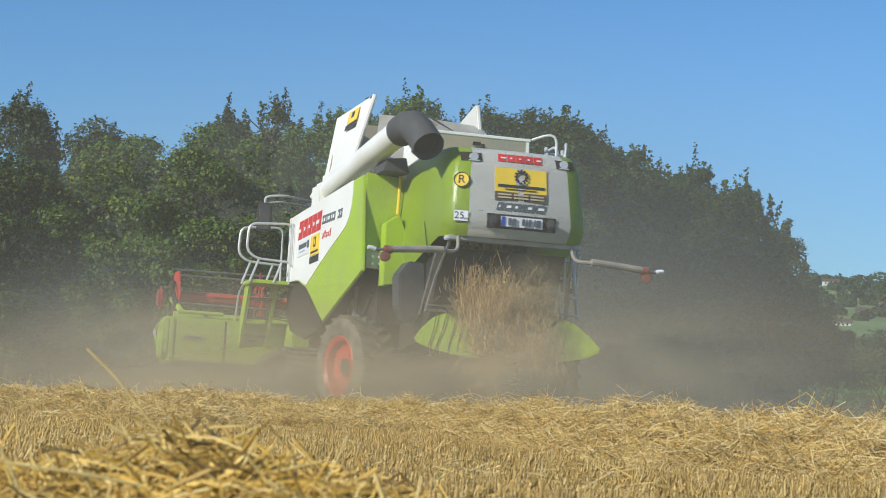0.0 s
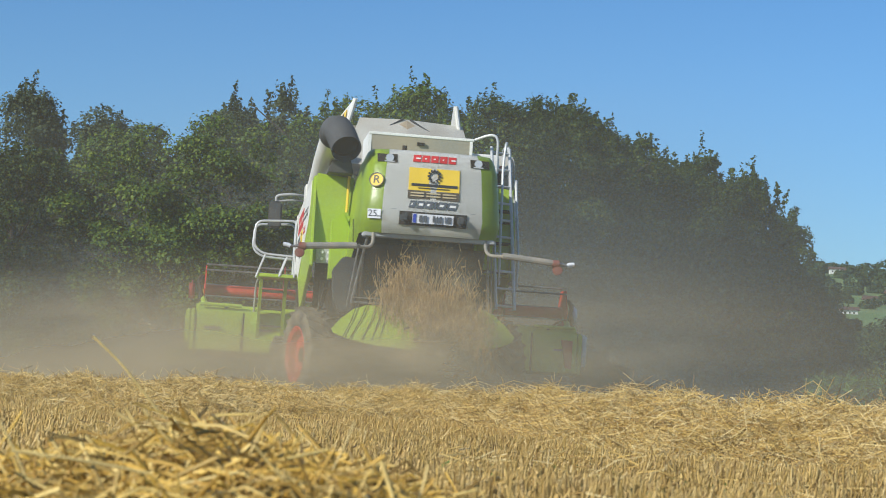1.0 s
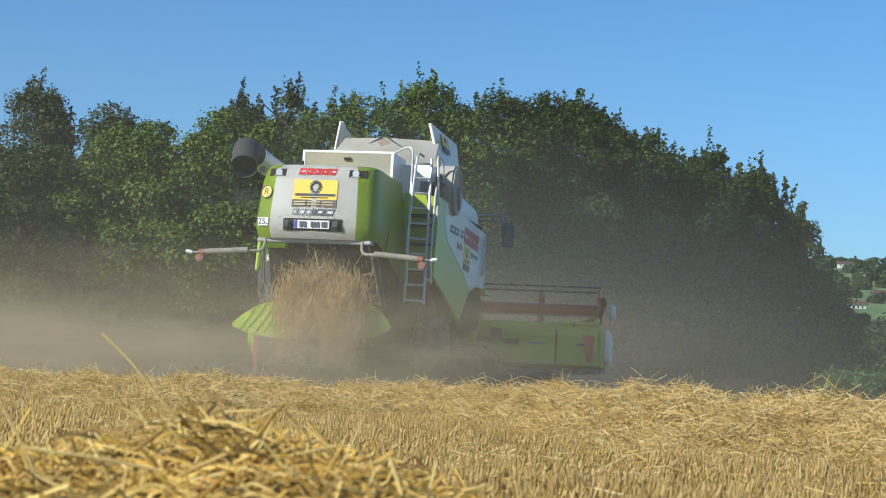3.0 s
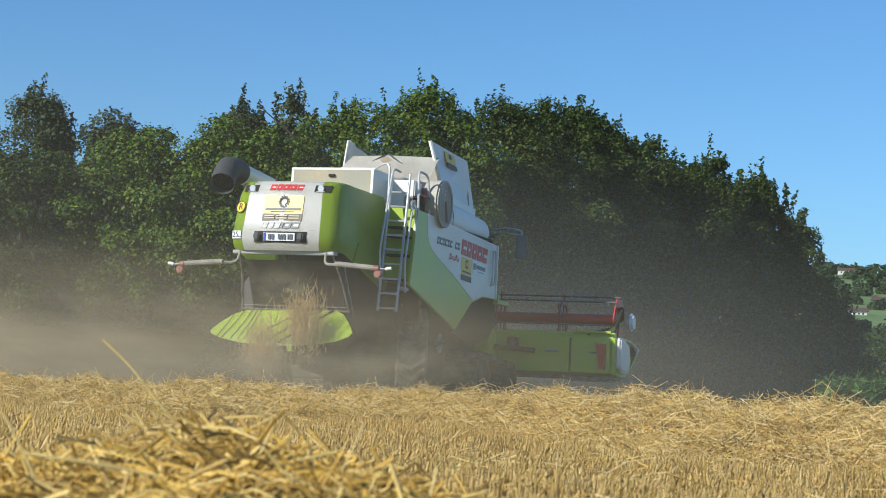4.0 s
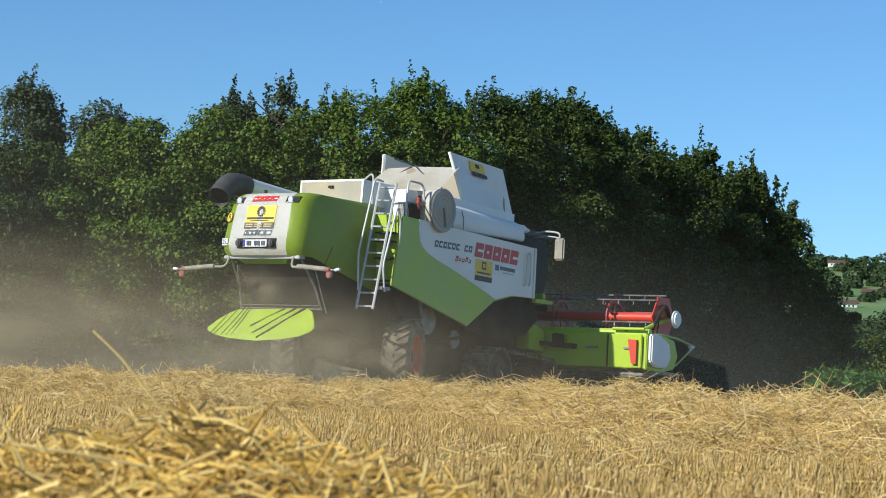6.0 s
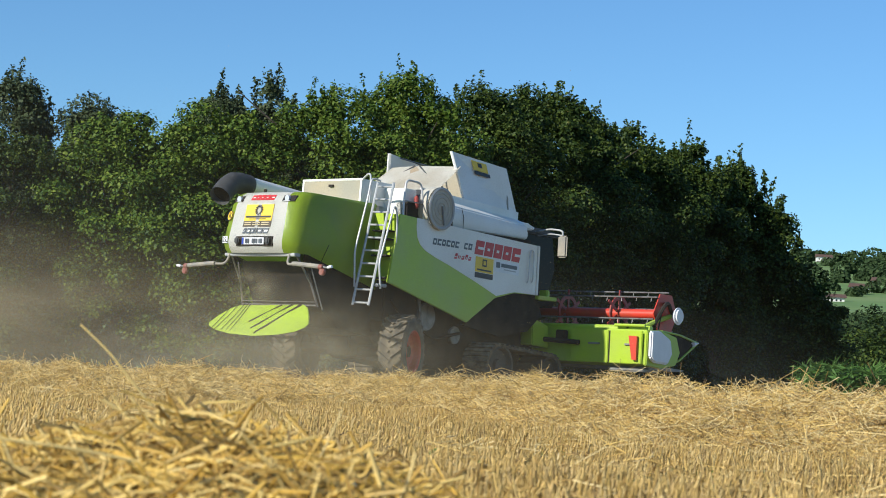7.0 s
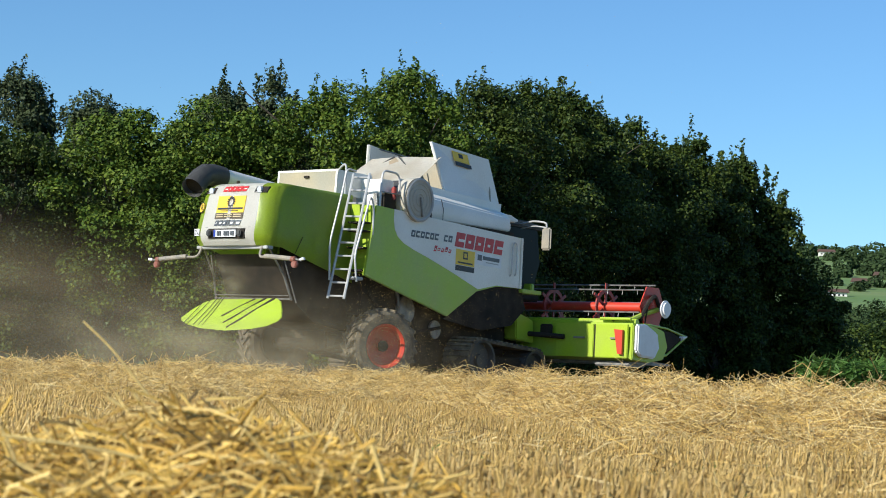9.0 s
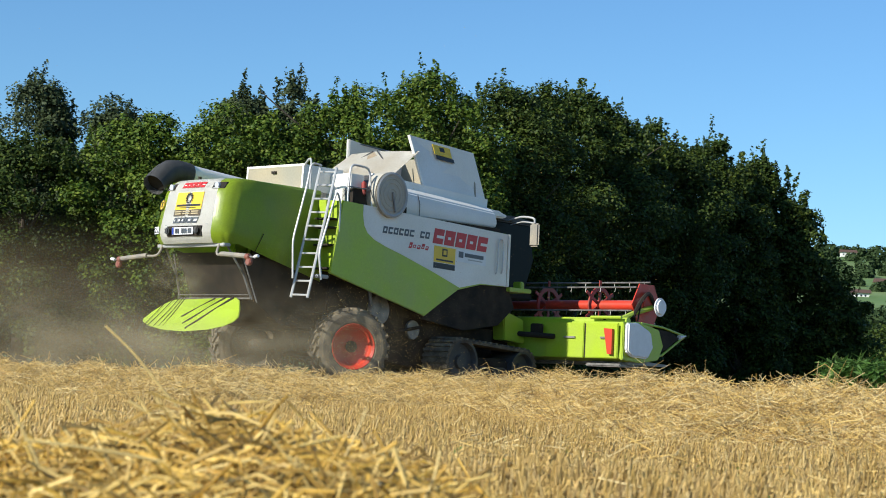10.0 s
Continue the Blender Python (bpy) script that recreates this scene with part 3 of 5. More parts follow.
def add_body(h):
    for s in (-1, 1):
        g = 4.5 if s > 0 else 4.2
        xa, xb = sorted((s * 1.36, s * 1.41))
        side = part("side_panel", slab([(2.3, 3.14), (6.72, 2.97), (6.72, 1.98), (5.99, 1.98), (5.36, 1.84), (g, 1.3), (2.06, 1.88)], "x", xa, xb, 0.012), GREEN, h, "green side panel")
        xa, xb = sorted((s * 1.405, s * 1.416))
        curve = [(2.80, 3.12), (2.80, 2.93), (2.84, 2.76), (2.93, 2.64), (3.1, 2.54), (3.42, 2.44), (3.82, 2.34), (4.63, 2.11), (5.40, 1.87), (5.7, 1.93), (5.99, 1.985), (6.715, 1.985), (6.715, 2.965)]
        part("white_field", slab(curve, "x", xa, xb), WHITE, side, "light grey-white painted field")
        def on_side(y0, y1, z0, z1, mat, name, skew=0.0, lift=0.006):
            a, b = sorted((s * 1.41, s * (1.416 + lift)))
            return part(name, slab([(y0, z0), (y1, z0 - 0.03 * (y1 - y0)), (y1 + skew * (z1 - z0), z1 - 0.03 * (y1 - y0)), (y0 + skew * (z1 - z0), z1)], "x", a, b), mat, side)
        for k in range(5):
            y = 4.61 + k * 0.305
            if s < 0:
                y = 6.13 - 0.27 - k * 0.305
            on_side(y, y + 0.265, 2.62 - 0.03 * (y - 4.6), 2.89 - 0.03 * (y - 4.6), LOGORED, "emblem_block", 0.2 * s)
            on_side(y + 0.10, y + (0.285 if k in (0, 4) else 0.18), 2.72 - 0.03 * (y - 4.6), 2.77 - 0.03 * (y - 4.6), WHITE, "emblem_notch", 0.2 * s, 0.009)
        for k in range(9):
            if k == 6:
                continue
            y = 3.3 + k * 0.138 if s > 0 else 4.45 - k * 0.138
            on_side(y, y + 0.105, 2.68, 2.80, INKGREY, "model_mark", 0.2 * s)
            on_side(y + 0.035, y + (0.125 if k % 2 else 0.075), 2.715, 2.762, WHITE, "mark_notch", 0.2 * s, 0.009)
        for k in range(5):
            y = 3.98 + k * 0.11
            on_side(y, y + 0.07, 2.475 + 0.015 * (k % 2), 2.545 if k % 3 else 2.58, LOGORED, "script_mark", 0.4 * s)
            on_side(y + 0.02, y + 0.052, 2.505, 2.528, WHITE, "mark_notch", 0.4 * s, 0.009)
        yl = on_side(4.66, 5.24, 2.29, 2.58, YELLOW, "dealer_sign")
        on_side(4.88, 5.02, 2.40, 2.54, INK, "sign_cog", 0, 0.009)
        on_side(4.91, 4.99, 2.43, 2.51, YELLOW, "sign_cog", 0, 0.011)
        on_side(4.72, 5.18, 2.32, 2.35, INK, "sign_line", 0, 0.009)
        on_side(4.66, 5.24, 2.18, 2.28, INK, "sign_strip")
        on_side(5.29, 6.10, 2.34, 2.57, PLATE, "partner_sign")
        on_side(5.50, 6.03, 2.44, 2.51, INKGREY, "sign_line", 0, 0.009)
        on_side(5.33, 5.46, 2.42, 2.53, INKGREY, "sign_line", 0, 0.009)
        on_side(5.6, 6.0, 2.385, 2.405, GREY, "sign_line", 0, 0.009)
        # grab handle at the front edge
        part("grab_handle", tube(bend([(s * 1.41, 6.4, 2.2), (s * 1.45, 6.4, 2.22), (s * 1.45, 6.42, 2.85), (s * 1.45, 6.56, 2.85), (s * 1.45, 6.56, 2.25), (s * 1.41, 6.56, 2.22)]), 0.014, 6), ALU, side)
        part("edge_post", box(s * 1.39 - 0.04, s * 1.39 + 0.04, 6.73, 6.8, 1.98, 2.97, 0.01), WHITE, h)
        # the rear face of the side box
        xa, xb = sorted((s * 0.86, s * 1.37))
        part("box_rear", slab([(xa, 1.95), (xb, 1.9), (xb, 3.13), (xa, 3.17)], "y", 2.26, 2.3, 0.008), GREEN, h, "green rear face of the side box")
        part("box_top", slab([(xa, 2.28), (xb, 2.28), (s * 1.38, 6.7), (s * 0.9, 6.7)] if s > 0 else [(xa, 2.28), (xb, 2.28), (-0.9, 6.7), (-1.38, 6.7)], "z", 2.9, 2.94), GREY, h)
        # dark wheel arch
        xa, xb = sorted((s * 1.3, s * 1.36))
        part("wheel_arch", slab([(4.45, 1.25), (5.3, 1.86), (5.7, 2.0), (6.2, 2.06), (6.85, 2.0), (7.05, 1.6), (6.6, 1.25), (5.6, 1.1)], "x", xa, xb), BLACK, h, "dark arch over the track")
    # left-hand details: inspection plate, grey guard and bent panel
    part("control_plate", box(-1.32, -1.0, 2.22, 2.255, 1.93, 2.14, 0.005), GREY, h, "grey control plate with small knobs")
    for i in range(6):
        part("knob", disc(-1.24 + 0.09 * (i % 3), 2.21, 1.99 + 0.09 * (i // 3), 0.02, 0.03, "y", 10), PLATE, h)
    part("bent_panel", slab([(-1.15, 1.7), (-0.86, 1.75), (-0.86, 2.35), (-0.98, 2.62), (-1.15, 2.5)], "y", 1.95, 2.2, 0.01), GREEN, h, "bent green panel")
    part("side_guard", slab([(-1.13, 1.8), (-1.0, 1.98), (-0.8, 1.96), (-0.78, 1.5), (-0.86, 1.25), (-1.0, 1.22), (-1.1, 1.4)], "y", 1.25, 1.6, 0.02), DARKGREY, h, "dark grey side guard")
    part("yellow_strip", tube([(-0.935, 2.2, 3.2), (-0.94, 2.22, 2.65)], 0.02, 6), YELLOW, h)
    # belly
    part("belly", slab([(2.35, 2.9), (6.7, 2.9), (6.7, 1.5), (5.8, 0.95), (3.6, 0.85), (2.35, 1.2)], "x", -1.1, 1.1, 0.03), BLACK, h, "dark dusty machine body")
    # added black filler: hides the open space below the belly
    part("dark_skirt", slab([(2.9, 0.95), (6.9, 1.2), (6.9, 0.5), (5.0, 0.35), (3.4, 0.5)], "x", -1.0, 1.0, 0.03), BLACK, h, "dark skirt added to close the view under the belly")
    part("rear_axle", tube([(-1.15, 2.74, 0.66), (1.15, 2.74, 0.66)], 0.11, 10), BLACK, h)
    part("axle_beam", box(-0.3, 0.3, 2.4, 3.2, 0.55, 1.1, 0.05), BLACK, h)
    part("drive_axle", tube([(-1.3, 5.6, 0.7), (1.3, 5.6, 0.7)], 0.16, 10), BLACK, h)
    for s in (-1, 1):   # belts, pulleys and hoses under the side
        part("pulley", disc(s * 1.12, 3.6, 1.35, 0.26, 0.06, "x", 28, bevel=0.01), STEEL, h)
        part("pulley", disc(s * 1.12, 4.5, 1.05, 0.17, 0.06, "x", 24, bevel=0.01), STEEL, h)
        part("hose", tube(bend([(s * 1.15, 2.5, 1.6), (s * 1.2, 2.9, 1.2), (s * 1.18, 3.8, 0.95), (s * 1.2, 4.6, 1.1)]), 0.03, 6), BLACK, h)
        part("strut", tube([(s * 1.15, 3.3, 1.75), (s * 1.15, 3.5, 0.9)], 0.035, 6), STEEL, h)


def add_top(h):
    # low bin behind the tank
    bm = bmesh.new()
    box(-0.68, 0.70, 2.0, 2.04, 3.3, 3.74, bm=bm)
    part("bin_rear", bm, BEIGE, h, "dusty white bin wall, toned down as a shaded face")
    for s in (-1, 1):
        part("bin_side", slab([(1.98, 3.33), (2.0, 3.76), (2.95, 3.76), (2.95, 3.3)], "x", s * 0.7 - 0.02, s * 0.7 + 0.02), WHITE, h, "white bin side")
    part("bin_edge", box(-0.72, 0.74, 1.99, 2.05, 3.73, 3.77, 0.006), WHITE, h)
    part("bin_floor", slab([(-0.68, 1.75), (0.68, 1.75), (0.68, 2.0), (-0.68, 2.0)], "z", 3.31, 3.34), WHITE, h)
    part("latch", box(-0.05, 0.05, 1.96, 2.0, 3.62, 3.66), BLACK, h)
    # grain tank with raised flaps
    for s in (-1, 1):
        part("tank_side", slab([(3.0, 3.0), (6.5, 3.0), (6.55, 3.62), (3.4, 3.75)], "x", s * 1.0 - 0.02, s * 1.0 + 0.02), WHITE, h, "white tank wall")
        bm = bmesh.new()
        c = [(s * 0.78, 4.56, 4.60), (s * 0.94, 6.17, 4.46), (s * 1.0, 6.5, 3.62), (s * 0.98, 4.78, 3.70)]
        o = [bm.verts.new(p) for p in c]
        i = [bm.verts.new((p[0] - s * 0.05, p[1], p[2])) for p in c]
        bm.faces.new(o)
        bm.faces.new(i[::-1])
        for k in range(4):
            bm.faces.new((o[k], i[k], i[(k + 1) % 4], o[(k + 1) % 4]))
        flap = part("tank_flap", bm, WHITE, h, "raised white grain tank flap")
        part("flap_edge", tube([(s * 0.77, 4.555, 4.6), (s * 0.97, 4.775, 3.7)], 0.03, 6), WHITE, flap)
        def on_flap(u0, u1, v0, v1, mat, lift, name):
            bm = bmesh.new()
            a, b, cc, d = (Vector(p) for p in c)
            q = []
            for u, v in ((u0, v0), (u1, v0), (u1, v1), (u0, v1)):
                q.append((a * (1 - u) + b * u) * (1 - v) + (d * (1 - u) + cc * u) * v)
            lo = [bm.verts.new(p + Vector((s * 0.002, 0, 0))) for p in q]
            hi = [bm.verts.new(p + Vector((s * lift, 0, 0))) for p in q]
            bm.faces.new(hi)
            for k in range(4):
                bm.faces.new((lo[k], hi[k], hi[(k + 1) % 4], lo[(k + 1) % 4]))
            part(name, bm, mat, flap)
        on_flap(0.33, 0.60, 0.06, 0.27, YELLOW, 0.012, "flap_sign")
        on_flap(0.345, 0.62, 0.28, 0.36, INK, 0.012, "flap_strip")
        on_flap(0.43, 0.50, 0.09, 0.18, INK, 0.016, "sign_cog")
    bm = bmesh.new()
    q = [(-0.68, 4.57, 4.32), (0.02, 4.5, 4.33), (0.90, 4.72, 4.32), (1.0, 3.55, 3.5), (0.02, 3.3, 3.42), (-0.98, 3.55, 3.5)]
    vs = [bm.verts.new(p) for p in q]
    bm.faces.new((vs[0], vs[1], vs[4], vs[5]))
    bm.faces.new((vs[1], vs[2], vs[3], vs[4]))
    bmesh.ops.solidify(bm, geom=bm.faces[:], thickness=0.03)
    rf = part("rear_tank_flap", bm, CREAM, h, "dusty cream rear tank flap with rust stains")
    for s in (-1, 1):
        part("flap_fold", tube([(0.02 + s * 0.05, 4.47, 4.33), (0.02 + s * 0.36, 4.33, 4.13)], 0.016, 5), DARKGREY, rf)
    bm = bmesh.new()
    vs = [bm.verts.new(p) for p in ((0.02, 4.45, 4.31), (0.42, 4.25, 4.06), (0.02, 3.9, 3.84), (-0.38, 4.25, 4.06))]
    bm.faces.new(vs)
    bmesh.ops.solidify(bm, geom=bm.faces[:], thickness=0.012)
    part("flap_gusset", bm, material("rusty_beige", (0.70, 0.60, 0.42), 0.7, vary=0.2, scale=2.5, tint=(0.46, 0.29, 0.14)), rf, "rust-stained folding gusset")
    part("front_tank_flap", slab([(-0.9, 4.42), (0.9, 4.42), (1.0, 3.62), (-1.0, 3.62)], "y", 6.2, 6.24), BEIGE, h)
    part("left_brace", tube([(-0.8, 4.6, 4.58), (-0.7, 5.7, 4.5)], 0.015, 5), STEEL, h)
    # rotary screen and engine cover
    sc = part("rotary_screen", disc(1.33, 3.43, 3.35, 0.40, 0.30, "x", 48, bevel=0.03), SCREEN, h, "dusty round rotary air screen", True)
    part("screen_ring", ring(1.49, 3.43, 3.35, [(0.40, 0), (0.37, 0.012), (0.34, 0.0)], n=48), GREY, sc, "", True)
    for r in (0.3, 0.22, 0.12):
        part("screen_groove", ring(1.484, 3.43, 3.35, [(r, 0), (r - 0.012, 0.008), (r - 0.024, 0.0)], n=40), SCREEN, sc, "", True)
    part("screen_arm", tube([(1.5, 3.43, 3.4), (1.505, 3.5, 3.05)], 0.018, 6), STEEL, sc)
    part("screen_duct", disc(1.05, 3.43, 3.3, 0.42, 0.35, "x", 32), DARKGREY, h)
    prof = [(0.55, 3.05), (1.3, 3.05), (1.34, 3.3), (1.28, 3.48), (1.12, 3.58), (0.9, 3.62), (0.55, 3.62)]
    bm = slab(prof, "y", 3.9, 6.5, 0.03)
    for vt in bm.verts:
        vt.co.z -= (vt.co.y - 3.9) * 0.05 * (1 if vt.co.z > 3.2 else 0)
    part("engine_cover", bm, WHITE, h, "rounded white engine cover", True)
    part("cover_seam", tube([(1.345, 4.3, 3.06), (1.35, 4.3, 3.28), (1.29, 4.3, 3.46)], 0.006, 5), BLACK, h)
    part("cover_gap", box(1.2, 1.4, 3.95, 6.5, 3.0, 3.05), BLACK, h)
    part("hinge", box(1.2, 1.36, 3.85, 3.98, 3.05, 3.22, 0.03), BLACK, h)
    # white box with the rail beside the screen
    part("cooler_box", box(0.6, 1.2, 2.66, 3.02, 3.1, 3.66, 0.02), WHITE, h, "white box beside the rail")
    part("extinguisher", disc(1.28, 2.92, 3.42, 0.045, 0.24, "z", 16, bevel=0.02), DARKRED, h, "red fire extinguisher", True)
    # black box standing for the shade between cooler box and rail
    part("dark_gap", box(1.02, 1.28, 2.66, 2.98, 3.15, 3.4, 0.0), BLACK, h)
    part("top_rail", tube(bend([(1.36, 2.45, 3.1), (1.34, 2.48, 3.45), (1.3, 2.56, 3.8), (1.3, 3.02, 3.78), (1.34, 3.08, 3.1)]), 0.02, 8), ALU, h, "bent metal rail", True)
    part("top_rail", tube([(1.36, 2.46, 3.4), (1.34, 3.07, 3.4)], 0.014, 6), STEEL, h)
    # unloading spout along the left side
    tubebm = tube([(-1.22, 5.2, 3.2), (-1.24, 3.0, 3.42), (-1.25, 0.9, 3.58)], 0.165, 24)
    sp = part("spout_tube", tubebm, WHITE, h, "dusty white unloading tube", True)
    arc = [(-1.25, 1.1, 3.56), (-1.245, 0.85, 3.58), (-1.225, 0.65, 3.56), (-1.185, 0.48, 3.47), (-1.145, 0.32, 3.34), (-1.125, 0.24, 3.27)]
    bm = tube(arc, 0.195, 28, closed=True)
    bmesh.ops.solidify(bm, geom=bm.faces[:], thickness=0.015)
    part("spout_elbow", bm, material("grey_rubber", (0.14, 0.14, 0.135), 0.6, vary=0.15, scale=3), sp, "dark grey rubber spout elbow", True)
    # capped black plug, coloured as the shade within the open elbow
    part("spout_dark", tube(arc[1:5], 0.17, 20), BLACK, sp)
    part("spout_root", box(-1.4, -1.05, 4.9, 5.5, 2.95, 3.35, 0.06), WHITE, h, "white foot of the unloading tube")
    part("spout_rest", slab([(-1.25, 3.15), (-0.9, 3.15), (-0.95, 3.35), (-1.2, 3.32)], "y", 1.9, 2.4, 0.01), DARKGREY, h)
    part("spout_lamp", box(-1.12, -1.02, 1.0, 1.08, 3.28, 3.38, 0.02), GREY, h)
    # small fittings on the hood
    part("hood_knob", tube([(-0.35, 0.6, 3.33), (-0.35, 0.6, 3.42)], 0.03, 8), BLACK, h)


def add_ladder(h):
    lo, hi = Vector((1.37, 1.6, 1.43)), Vector((1.27, 2.24, 3.70))
    wide = Vector((-0.27, -0.12, 0))
    lad = part("access_ladder", tube([lo, hi], 0.024, 6), ALU, h, "aluminium access ladder")
    part("stile", tube([lo + wide, hi + wide], 0.024, 6), ALU, lad)
    for k in range(10):
        f = 0.02 + k * 0.105
        p = lo + (hi - lo) * f
        part("rung", tube([p, p + wide], 0.018, 6), ALU, lad)
    part("handrail", tube(bend([(1.12, 1.48, 1.75), (1.10, 1.46, 2.4), (1.12, 1.72, 3.4), (1.15, 1.75, 3.74), (1.2, 1.95, 3.7)]), 0.018, 8), ALU, lad, "", True)
    part("handrail", tube(bend([(1.42, 1.85, 1.75), (1.41, 1.78, 2.2), (1.38, 2.10, 3.1), (1.38, 2.17, 3.3), (1.39, 2.26, 3.1), (1.40, 2.24, 2.6)]), 0.018, 8), ALU, lad, "", True)
    part("upper_rail", tube(bend([(0.75, 2.0, 3.76), (0.95, 1.9, 3.84), (1.05, 1.85, 3.8), (1.05, 1.85, 3.3)]), 0.018, 8), ALU, lad, "", True)
    for z in (1.95, 2.35, 2.65, 2.8):
        part("step", box(0.98, 1.34, 2.05, 2.27, z, z + 0.03, 0.005), BLACK, h)
    part("spreader_lamp", box(1.32, 1.42, 1.75, 2.05, 1.78, 1.84, 0.02), GREY, h)


def add_cab(h):
    part("cab_glass", slab([(6.75, 1.95), (8.0, 1.95), (8.25, 2.6), (8.1, 3.3), (6.75, 3.3)], "x", -0.85, 0.85, 0.05), GLASS, h, "dark tinted cab glass")
    part("cab_roof", slab([(6.3, 3.3), (7.0, 3.3), (7.1, 3.36), (6.8, 3.43), (6.3, 3.46)], "x", -1.1, 1.1, 0.03), WHITE, h, "white rear edge of the cab roof", True)
    part("roof_front", slab([(7.02, 3.27), (8.3, 3.26), (8.35, 3.34), (7.6, 3.40), (7.02, 3.40)], "x", -0.9, 0.9, 0.03), DARKGREY, h, "dark cab roof", True)
    part("cab_floor", box(-0.95, 0.95, 6.7, 8.1, 1.8, 1.95, 0.03), BLACK, h)
    for s in (-1, 1):
        part("mirror_arm", tube(bend([(s * 0.95, 7.3, 3.3), (s * 1.5, 7.0, 3.33), (s * 1.78, 7.05, 3.3), (s * 1.78, 7.05, 3.2)]), 0.02, 8), GREY, h, "", True)
        part("mirror_arm", tube(bend([(s * 0.95, 7.35, 3.22), (s * 1.5, 7.05, 3.24), (s * 1.78, 7.08, 3.2)]), 0.014, 8), GREY, h, "", True)
        # right mirror gets a lighter grey for sun on its back, left a darker one
        part("mirror", box(s * 1.78 - 0.11, s * 1.78 + 0.11, 7.03, 7.1, 2.76, 3.2, 0.03), DUSTGREY if s > 0 else DARKGREY, h, "cab mirror", True)
        part("platform", box(min(s * 0.9, s * 1.45), max(s * 0.9, s * 1.45), 6.8, 7.45, 1.9, 1.98, 0.01), GREEN, h, "green cab platform")
        part("platform_lug", box(s * 1.2 - 0.1, s * 1.2 + 0.1, 7.3, 7.42, 1.95, 2.12, 0.02), GREEN, h)
    # left stair with its bent white railings
    st = part("cab_stair", slab([(7.0, 1.95), (7.35, 1.95), (8.0, 0.75), (7.7, 0.75)], "x", -1.95, -1.9), GREEN, h, "green cab stair")
    part("stair_cheek", slab([(7.0, 1.95), (7.35, 1.95), (8.0, 0.75), (7.7, 0.75)], "x", -1.55, -1.5), GREEN, st)
    for k in range(4):
        part("stair_tread", box(-1.9, -1.55, 7.15 + k * 0.17, 7.4 + k * 0.17, 1.72 - k * 0.28, 1.75 - k * 0.28), DARKGREY, st)
    part("stair_landing", box(-2.0, -1.35, 6.6, 7.35, 1.93, 1.99, 0.01), GREEN, h)
    for y in (6.6, 7.3):
        part("railing", tube(bend([(-1.42, y, 1.95), (-1.42, y, 2.86), (-2.08, y, 2.82), (-2.1, y, 2.42), (-1.95, y, 2.3), (-1.45, y, 2.28)]), 0.02, 8), ALU, h, "bent white railing", True)
        part("rail_post", tube([(-1.9, y, 2.3), (-2.02, y, 1.95)], 0.018, 6), ALU, h)
        part("rail_post", tube([(-1.55, y, 2.28), (-1.66, y, 1.95)], 0.018, 6), ALU, h)
    part("stair_rail", tube(bend([(-2.0, 7.9, 1.15), (-2.0, 7.55, 1.85), (-1.95, 7.3, 2.0), (-1.8, 7.3, 1.95)]), 0.016, 6), ALU, h, "", True)


